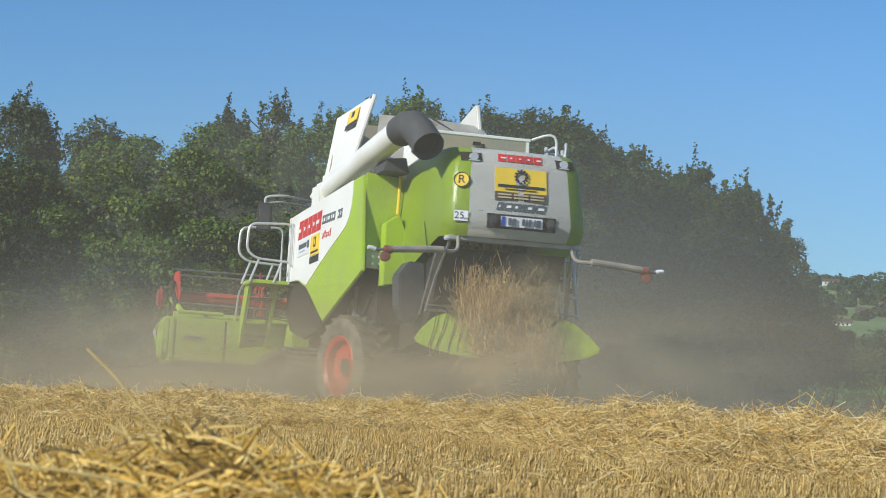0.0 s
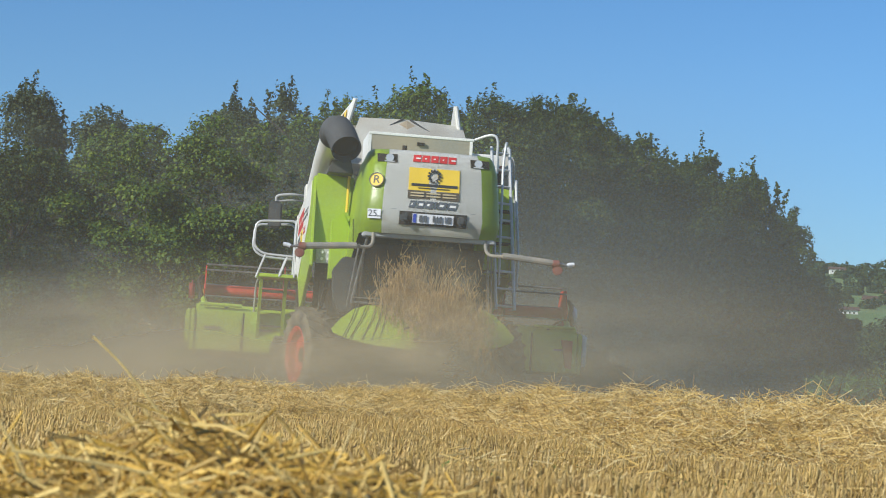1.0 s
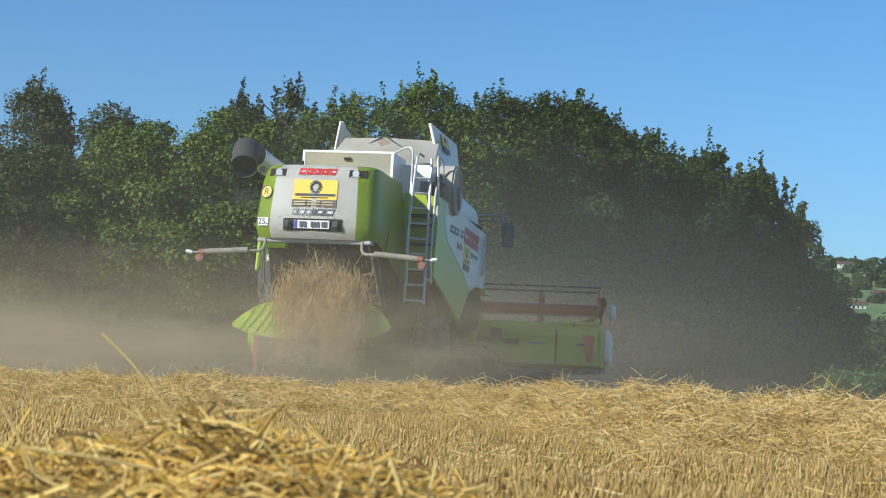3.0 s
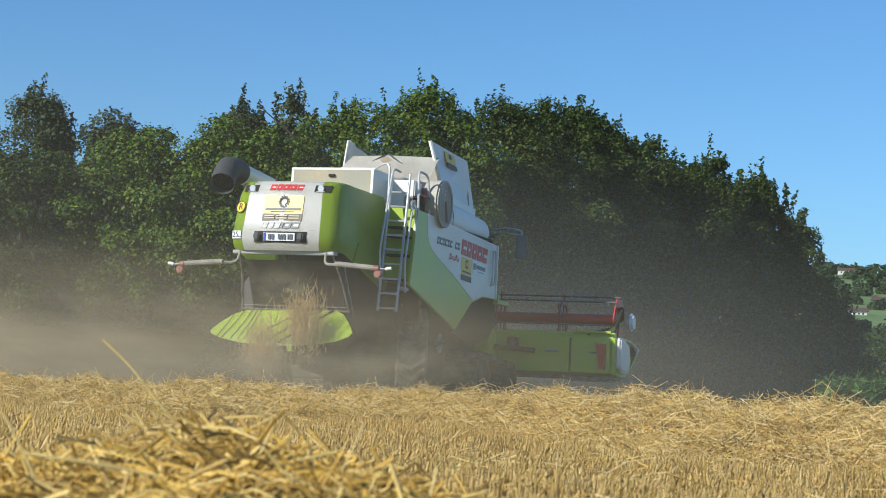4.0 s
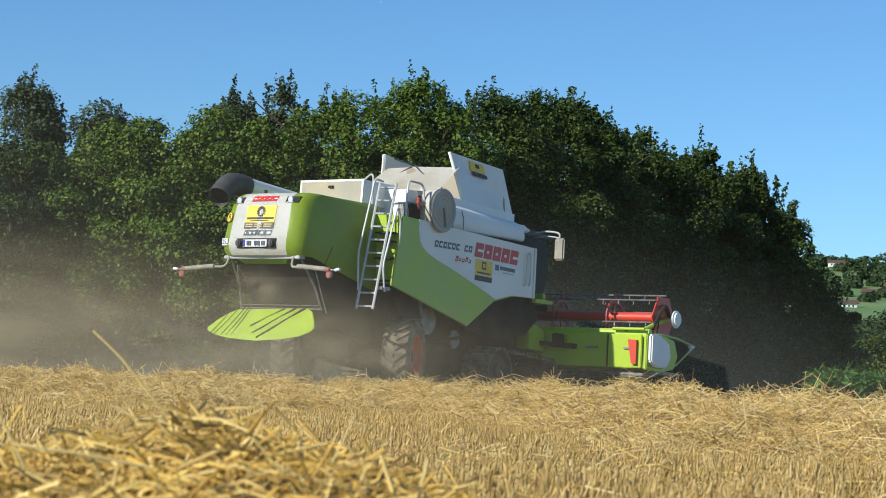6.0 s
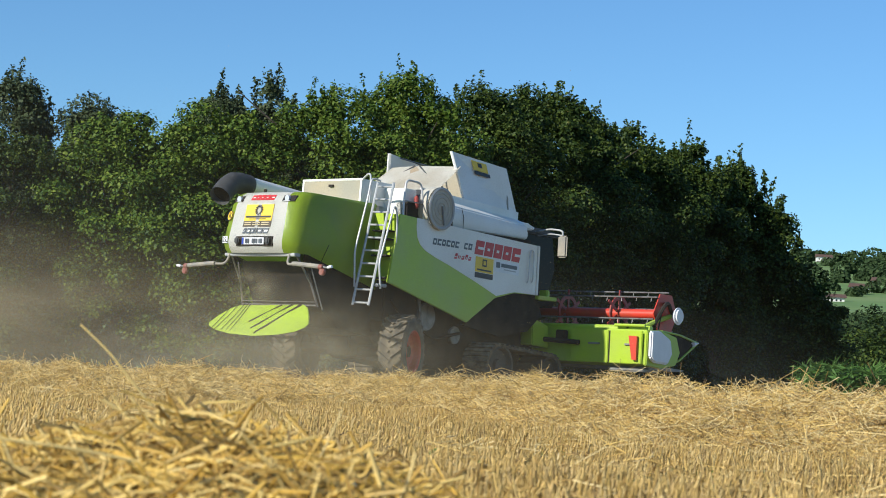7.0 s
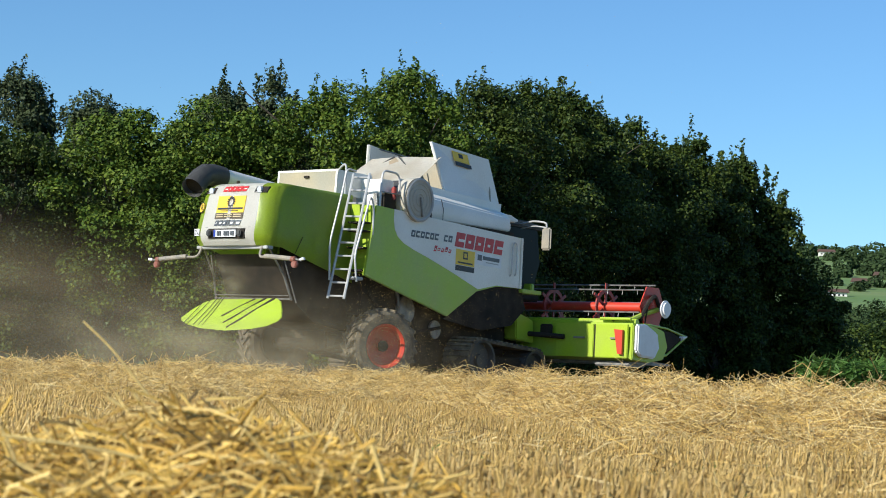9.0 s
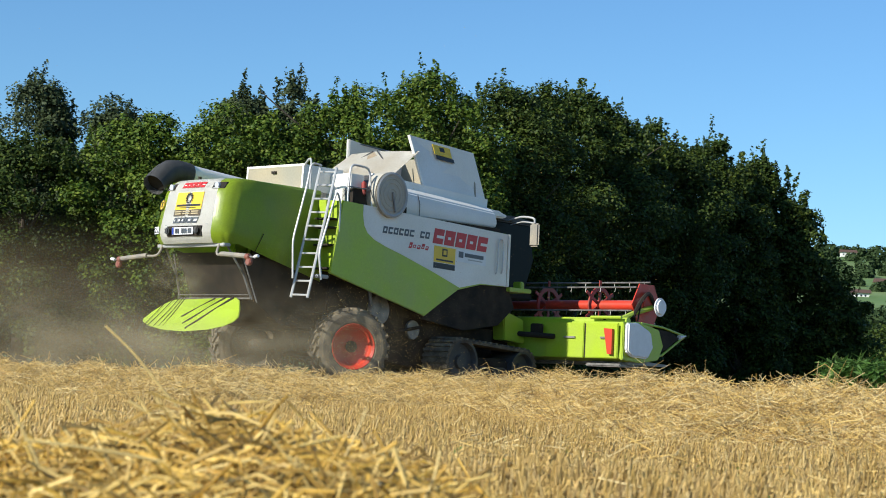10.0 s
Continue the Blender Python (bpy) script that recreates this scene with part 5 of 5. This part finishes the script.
def tree_line():
    broad = "broadleaf hedge tree with dense green leaves at the field edge"
    # this end of the hedge has its shade in the leaf colour
    dark = "broadleaf hedge tree in shade-dark leaf colour with hanging boughs at the field edge"
    # x, y, height, crown base, radius, leaf colour, label; towards the right the hedge falls back
    rows = [
        (-13.6, 47.0, 7.0, 0.2, 2.3, LEAF_B, broad), (-10.6, 47.6, 7.4, 0.2, 1.8, LEAF_C, broad), (-8.5, 46.8, 6.7, 0.2, 1.7, LEAF_C, broad),
        (-12.6, 43.4, 5.0, 0.1, 2.3, LEAF, broad), (-9.8, 43.0, 5.3, 0.1, 2.4, LEAF_B, broad), (-7.2, 44.0, 6.0, 0.1, 2.3, LEAF, broad),
        (-5.3, 46.8, 7.3, 0.3, 1.4, LEAF_C, broad), (-4.1, 47.0, 7.7, 0.3, 1.3, LEAF_C, broad), (-4.9, 43.4, 6.2, 0.1, 2.4, LEAF, broad),
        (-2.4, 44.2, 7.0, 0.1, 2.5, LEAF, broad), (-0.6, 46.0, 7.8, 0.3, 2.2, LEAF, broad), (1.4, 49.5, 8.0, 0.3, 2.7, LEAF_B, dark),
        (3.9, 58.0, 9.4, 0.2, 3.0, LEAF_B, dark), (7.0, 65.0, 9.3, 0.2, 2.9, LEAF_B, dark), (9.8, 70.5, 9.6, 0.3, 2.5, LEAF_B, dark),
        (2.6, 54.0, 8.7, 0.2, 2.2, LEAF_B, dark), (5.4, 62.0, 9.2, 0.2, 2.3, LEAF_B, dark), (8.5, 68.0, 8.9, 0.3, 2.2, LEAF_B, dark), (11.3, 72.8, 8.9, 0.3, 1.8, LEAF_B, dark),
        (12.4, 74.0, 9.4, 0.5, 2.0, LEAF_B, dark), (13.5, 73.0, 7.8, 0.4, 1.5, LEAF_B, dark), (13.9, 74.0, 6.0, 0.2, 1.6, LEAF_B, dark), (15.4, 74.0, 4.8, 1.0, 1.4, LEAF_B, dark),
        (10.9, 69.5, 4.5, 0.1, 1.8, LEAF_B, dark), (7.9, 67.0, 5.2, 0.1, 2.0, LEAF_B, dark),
    ]
    for k, (x, y, hgt, b, r, mat, lab) in enumerate(rows):
        tree("hedge_tree", x, y, hgt, b, r, mat, 100 + k, lab, leaves=int(37000 * r / 2.3 * hgt / 6.5), leaf=0.092 * max(1.0, y / 50), shoots=32)
    # a second, closed row behind
    shaded = "shaded broadleaf tree behind the hedge"
    for k in range(9):
        x = -17 + k * 2.05
        hgt = float(np.interp(x, [-17, -9, -3, 1], [5.8, 5.9, 6.9, 7.0]))
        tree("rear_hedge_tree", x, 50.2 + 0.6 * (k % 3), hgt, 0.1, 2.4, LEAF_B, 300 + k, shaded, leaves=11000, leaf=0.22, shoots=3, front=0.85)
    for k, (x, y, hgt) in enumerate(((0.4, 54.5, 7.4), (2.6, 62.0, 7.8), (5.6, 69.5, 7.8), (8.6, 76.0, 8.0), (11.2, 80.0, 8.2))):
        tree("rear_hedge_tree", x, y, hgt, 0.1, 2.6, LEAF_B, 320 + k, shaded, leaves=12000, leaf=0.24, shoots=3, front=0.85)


def maize_field():
    rng = np.random.default_rng(12)
    n = 5200
    x, y = rng.uniform(9.8, 21.0, n), rng.uniform(49.0, 58.0, n)
    keep = x > 10.15 + (y - 49) * 0.3 + rng.normal(0, 0.1, n)
    x, y = np.round(x[keep] / 0.6) * 0.6 + rng.normal(0, 0.05, keep.sum()), y[keep]
    n = len(x)
    hgt = 1.14 + 0.10 * wave(x, y, 0.3) + rng.normal(0, 0.05, n)
    stem = stalks("maize_field", np.stack([x, y, np.zeros(n)], 1), np.stack([rng.normal(0, 0.04, n), rng.normal(0, 0.04, n), np.ones(n)], 1), hgt, np.full(n, 0.012), CORN, rng, 0.02)
    tagged(stem, "green young maize standing at the field edge", "maize", kind="stuff")
    m = n * 9
    i = rng.integers(0, n, m)
    sp = np.stack([x[i], y[i], hgt[i] * rng.uniform(0.2, 1.0, m)], 1)
    leaf_mesh("maize_leaves", sp, np.tile([0.0, -0.2, 0.9], (m, 1)), rng.uniform(0.25, 0.5, m), CORN, rng, stem, slim=0.18)


def far_side():
    rng = np.random.default_rng(21)
    def ground_z(y, x):
        f = max(0.0, min(1.0, (y - 130) / 900))
        return 80 * f ** 1.2 * (0.9 + 0.1 * math.sin(x / 160))
    def clump(name, x, y, z, w, h, n, label, mat=FAR_LEAF, size=0.5):
        g = rng.normal(0, 1, (n, 3))
        g /= np.linalg.norm(g, axis=1, keepdims=True)
        lump = 1 + 0.25 * np.sin(g[:, 0] * 5 + x) * np.cos(g[:, 2] * 6 + y)
        p = np.stack([g[:, 0] * w * lump, g[:, 1] * w * lump, (g[:, 2] * 0.5 * lump + 0.5) * h], 1) * rng.uniform(0.85, 1.05, (n, 1))
        ob = leaf_mesh(name, p + np.array([x, y, z]), g + np.array([0, 0, 0.4]), rng.uniform(0.7, 1.3, n) * size, mat, rng, slim=0.8)
        return ob
    # bushes behind the maize
    for k in range(9):
        y = rng.uniform(94, 110)
        x = y * math.tan(radians(10.6 + 0.55 * k))
        ob = clump("field_bush", x, y, -0.2, rng.uniform(1.6, 2.4), rng.uniform(3.2, 4.6), 4000, "", LEAF_B, 0.17)
        tagged(ob, "green bush behind the maize", "bush", group="bushes behind the maize")
    for k in range(11):
        y = rng.uniform(150, 230)
        x = y * math.tan(radians(10.2 + 0.5 * k))
        ob = clump("wood_edge_tree", x, y, ground_z(y, x) - 1.0, rng.uniform(3.5, 5.5), rng.uniform(6.2, 8.4), 7000, "", FAR_LEAF, 0.38)
        tagged(ob, "hazy green tree in the valley", "tree", group="valley trees")
    # scattered trees and hedges up the hill
    ps, fs, ss = [], [], []
    for k in range(110):
        y = (600, 690, 790, 900, 1045)[k % 5] + rng.uniform(-25, 25) + (k % 3) * 20
        x = y * math.tan(radians(rng.uniform(9, 16)))
        r = rng.uniform(2.5, 5.5) * y / 900
        g = rng.normal(0, 1, (260, 3))
        g /= np.linalg.norm(g, axis=1, keepdims=True)
        ps.append(np.stack([x + g[:, 0] * r, y + g[:, 1] * r, ground_z(y, x) - 1 + (g[:, 2] * 0.5 + 0.5) * r * 1.5], 1))
        fs.append(g + np.array([0, 0, 0.4]))
        ss.append(rng.uniform(1.2, 2.4, 260) * y / 900)
    wood = leaf_mesh("hill_wood", np.concatenate(ps), np.concatenate(fs), np.concatenate(ss), FAR_LEAF, rng, slim=0.8)
    tagged(wood, "hazy trees and hedges on the far hill", "far wood", kind="stuff")
    for az, y, w in ((12.15, 1000, 8), (12.5, 530, 5.5), (13.3, 620, 7), (13.9, 700, 7)):
        x = y * math.tan(radians(az))
        z = ground_z(y, x)
        hs = tagged(new("farmhouse"), "white farmhouse with a brown roof on the hill", "house", group="houses on the hill")
        hs.location = (x, y, z - 0.5)
        part("wall", box(-w / 2, w / 2, 0, w * 0.5, 0, w * 0.3), WALLPAINT, hs)
        part("roof", slab([(-0.6, w * 0.3), (w * 0.25, w * 0.5), (w * 0.5 + 0.6, w * 0.3)], "x", -w / 2 - 0.6, w / 2 + 0.6), ROOF, hs)
        for j in range(4):
            part("window", box(-w * 0.4 + j * w * 0.22, -w * 0.4 + j * w * 0.22 + w * 0.08, -0.06, 0.02, w * 0.12, w * 0.21), GLASS, hs)


# ---- straw, chaff and dust that the machine throws out ----
def straw_clump(seed):
    rng = np.random.default_rng(seed)
    n = 850
    p = rng.normal(0, 1, (n, 3)) * np.array([0.15, 0.10, 0.20])
    way = np.stack([rng.normal(0, 0.22, n), rng.normal(0, 0.2, n), rng.normal(0, 1, n)], 1)
    ob = stalks("thrown_straw", p, way, rng.uniform(0.04, 0.20, n), rng.uniform(0.0018, 0.0046, n), CHAFF, rng, 0.10, pieces=1)
    return tagged(ob, "brown straw thrown out behind the harvester", "straw", group="straw thrown by the harvester", kind="stuff")


def chaff_cloud(seed, n, spread, size):
    rng = np.random.default_rng(seed)
    p = rng.normal(0, 1, (n, 3)) * np.array(spread)
    ob = leaf_mesh("flying_chaff", p, rng.normal(0, 1, (n, 3)), rng.uniform(0.5, 1.6, n) * size, STRAW, rng, slim=0.3)
    return tagged(ob, "light specks of chaff drifting in the air", "chaff", group="chaff in the air", kind="stuff")


def dust_patch(w, h, mat, seed):
    """A curved, crumpled veil of dust, one unit in radius before it is sized."""
    rng = np.random.default_rng(seed)
    n = 22
    g = np.linspace(-1, 1, n)
    X, Z = np.meshgrid(g, g)
    Y = 0.28 * (X ** 2 + Z ** 2) + 0.10 * wave(X * 1.5 + seed, Z * 1.5, 0.7)
    v = np.stack([X, Y, Z], -1).reshape(-1, 3)
    i = np.arange((n - 1) ** 2)
    a = (i // (n - 1)) * n + i % (n - 1)
    q = np.stack([a, a + 1, a + n + 1, a + n], 1)
    q = q[np.linalg.norm(v[q][:, :, [0, 2]].mean(1), axis=1) < 0.98]
    ob = fast_mesh("dust_cloud", v, q, mat)
    ob.scale = (w, 0.5 * (w + h) * 0.5, h)
    ob.data.shade_smooth()
    return tagged(ob, "drifting veil of brown field dust", "dust", group="dust behind the harvester", kind="stuff")


# ---- what moves ----
MACHINE_ROWS = [
    (0, 1.042, 22.142, -0.022, -0.47, 0.25, 15.71), (0.5, 0.484, 22.819, -0.035, -0.33, 0.32, 11.43),
    (1, -0.097, 23.537, -0.062, 0.07, 0.34, 6.66), (1.5, -0.601, 24.269, -0.037, -0.08, 0.30, 2.25),
    (2, -1.092, 25.042, -0.047, 0.13, 0.09, -2.14), (2.5, -1.522, 25.847, -0.023, 0.06, -0.19, -6.35),
    (4, -2.535, 28.469, 0.027, -0.19, -0.43, -18.70), (4.5, -2.761, 29.387, 0.037, -0.15, -0.21, -22.89),
    (5, -2.966, 30.285, 0.006, 0.10, -0.23, -27.69), (5.5, -3.086, 31.153, 0.024, -0.04, -0.40, -31.86),
    (7, -2.992, 32.797, 0.037, -0.04, -0.02, -38.09), (7.5, -2.953, 32.860, 0.031, -0.04, -0.17, -38.19),
    (8, -2.971, 32.760, 0.037, -0.14, -0.18, -38.06), (8.5, -3.137, 32.460, 0.026, -0.11, -0.27, -38.08),
    (9, -3.439, 32.011, 0.023, -0.13, -0.30, -38.50), (9.5, -3.847, 31.475, -0.019, 0.08, -0.21, -39.58),
    (10, -4.372, 30.928, -0.002, -0.15, -0.40, -41.53),
]


def machine_at(t):
    ts = [r[0] for r in MACHINE_ROWS]
    return [float(np.interp(t, ts, [r[k] for r in MACHINE_ROWS])) for k in range(1, 7)]


def rigid(x, y, z, rx, ry, rz):
    return pose(x, y, z, 0, 0, rz) @ pose(0, 0, 0, rx, ry, 0)


ground()
straw_field()
straw_pile()
tree_line()
maize_field()
far_side()
harvester, wheels = combine_harvester()
header = cutting_header()
CLUMPS = [straw_clump(50 + k) for k in range(4)]
CLUMPS += [copy_thing(CLUMPS[k % 4], pose(0, 0, 0)) for k in range(176)]
CHAFFS = [chaff_cloud(70 + k, 300, (1.9, 1.2, 0.7), 0.011) for k in range(6)]
BLOWN = [chaff_cloud(90 + k, 1800, (0.6, 0.6, 0.38), 0.014) for k in range(2)]   # blown out beside the rear wheel
# veils of dust: half width, half height, surface, then place, drift and sink of each
VEILS = []
for k, (w, h, mat, *way) in enumerate((
        (20, 8.6, DUST_THIN, 1.0, 41.0, 0.8, -0.6, -0.5), (14, 4.0, DUST_AIR, 0.0, 13.0, 0.4, -1.25, -0.15),
        (8, 1.7, DUST_FRONT, 0.0, 17.5, 0.05, -0.75, 0.0), (4.2, 1.5, DUST_FRONT, -2.0, 18.6, 0.0, -0.9, -0.04),
        (8.5, 2.7, DUST_MID, 5.4, 40.6, 0.3, -3.7, -0.06), (9, 3.2, DUST_MID, -1.6, 41.2, 0.3, -1.6, -0.02),
        (6.0, 2.0, DUST_LOW, 8.0, 40.0, 0.2, -3.0, 0.0), (3.4, 2.3, DUST_THIN, -4.4, 25.8, 0.4, -0.4, -0.3), (8, 2.6, DUST_LOW, -8.0, 36.0, 0.6, -0.1, 0.0))):
    VEILS.append((dust_patch(w, h, mat, 30 + k), way))
TRAILS = [(dust_patch(w, h, mat, 60 + k), way) for k, (w, h, mat, *way) in enumerate((
    (3.6, 1.35, DUST, -0.5, -0.7, 0.25), (3.0, 1.2, DUST, 0.2, -1.0, 0.2), (2.4, 1.2, DUST, 1.9, -0.5, 0.45), (0.7, 0.55, DUST, 0.25, 0.5, 1.6)))]


def motions():
    rng = np.random.default_rng(17)
    rows = [(t, rigid(*v)) for t, *v in MACHINE_ROWS]
    walk(harvester, rows)
    walk(header, rows)
    # rear wheels roll and steer
    steps, roll, last = [k * 0.25 for k in range(41)], 0.0, None
    rolls = []
    for t in steps:
        x, y, _, _, _, rz = machine_at(t)
        f = Vector((-math.sin(radians(rz)), math.cos(radians(rz))))
        p = Vector((x, y)) + f * 2.74
        if last is not None:
            roll += (p - last).dot(f) / 0.66
        last = p
        rolls.append((t, roll, float(np.interp(t, [0, 5.5, 7.5, 9, 10], [16, 20, 18, -20, -25]))))
    for s, w in wheels.items():
        walk(w, [(t, pose(s * 1.27, 2.74, 0.665, 0, 0, st) @ Matrix.Rotation(-a, 4, "X")) for t, a, st in rolls])
    # straw falls out of the mouth, clump by clump, and stays where it lands
    times = np.sort(np.concatenate([rng.uniform(-0.7, 0.3, 20), rng.uniform(-0.7, 3.0, 90), rng.uniform(1.4, 3.0, 60), rng.uniform(3.0, 3.7, 10)]))
    for ob, t0 in zip(CLUMPS, times):
        u, spin = rng.uniform(-0.46, 0.46), rng.uniform(-14, 14)
        back = rng.uniform(0.1, 0.5)
        path = [(t0 - 0.05, (u * 0.6, 1.75, 1.55), 0), (t0 + 0.15, (u * 1.1, 0.45, 1.44), 10), (t0 + 0.38, (u, 0.2 - back * 0.6, 1.1), 30), (t0 + 0.58, (u * 0.72, 0.05 - back, 0.55), 50), (t0 + 0.75, (u * 0.6, -back, -0.15), 70)]
        keyed = []
        for t in sorted({0.0, 10.0, *[round(p[0], 3) for p in path if 0 < p[0] < 10]}):
            pts = np.array([p[1] for p in path])
            pt = [float(np.interp(t, [p[0] for p in path], pts[:, k])) for k in range(3)]
            turn = float(np.interp(t, [p[0] for p in path], [p[2] for p in path]))
            f = max(0.0, min(10, t0 + 0.65 * min(max(t - t0, 0.0), 0.75)))   # thrown straw keeps part of the machine's speed
            xx, yy, zz, _, _, r2 = machine_at(f)
            base = pose(xx, yy, zz, 0, 0, r2)
            if t < t0 - 0.05:
                xx, yy, zz, _, _, r2 = machine_at(t)
                base = pose(xx, yy, zz, 0, 0, r2)
            flat = 1.0 if t < t0 + 0.7 else 0.0
            keyed.append((t, base @ pose(*pt, 0, spin * turn / 100, 0) @ pose(0, 0, 0, 0 if flat else 80, 0, 0)))
        if t0 > 0.3:   # while it waits inside, it rides along with the machine
            extra = [(t, rigid(*machine_at(t)) @ pose(u * 0.6, 1.75, 1.55)) for t in np.arange(0.5, t0 - 0.1, 0.5)]
            keyed = sorted(keyed + extra, key=lambda r: r[0])
        walk(ob, keyed)
    # chaff and dust drift off to the machine's left with the wind
    for k, ob in enumerate(CHAFFS):
        x0, y0, z0 = ((3.4, 24.5, 1.6), (5.2, 27, 1.3), (-2.4, 26.0, 0.9), (0.6, 31.5, 0.9), (4.5, 33, 2.2), (-0.6, 29.0, 1.1))[k]
        vx = (-0.25, -0.3, -0.2, -0.15, -0.35, -0.1)[k]
        walk(ob, [(t, pose(x0 + vx * t, y0 + 0.12 * t, z0 + 0.25 * math.sin(t * 0.9 + k), 9 * t + 40 * k, 6 * t, 5 * t)) for t in np.arange(0, 10.1, 1.0)])
    for k, ob in enumerate(BLOWN):
        keyed = []
        for t in np.arange(0, 10.1, 0.5):
            out = float(np.clip((t - 7.3 - 0.3 * k) / 1.2, 0, 1))
            keyed.append((t, rigid(*machine_at(t)) @ pose(0.1 + (1.75 + 0.35 * k) * out, 3.2 - (1.3 - 1.0 * k) * out, 1.75 - (0.85 - 0.1 * k) * out + 0.15 * math.sin(3 * t + k), 12 * t, 15 * t, 8 * t)))
        walk(ob, keyed)
    for ob, (x, y, z, vx, vz) in VEILS:
        walk(ob, [(t, pose(x + vx * t + 0.1 * math.sin(t + x), y, z + vz * t * (1 + 0.08 * t), 0, 3 * math.sin(t * 0.5 + y), -10 + 4 * math.sin(t * 0.4 + x))) for t in np.arange(0, 10.1, 1.0)])
    # dust that keeps rising behind the machine's outlet and wheels
    for ob, (u, w, z) in TRAILS:
        keyed = []
        for t in np.arange(0, 10.1, 0.5):
            x, y, _, _, _, rz = machine_at(t)
            f = Vector((-math.sin(radians(rz)), math.cos(radians(rz))))
            keyed.append((t, pose(x + u - 0.03 * t, y + w - 0.6, z, 0, 14 * math.sin(t * 0.8 + u), -8 + 6 * math.sin(t * 0.6))))
        walk(ob, keyed)


motions()
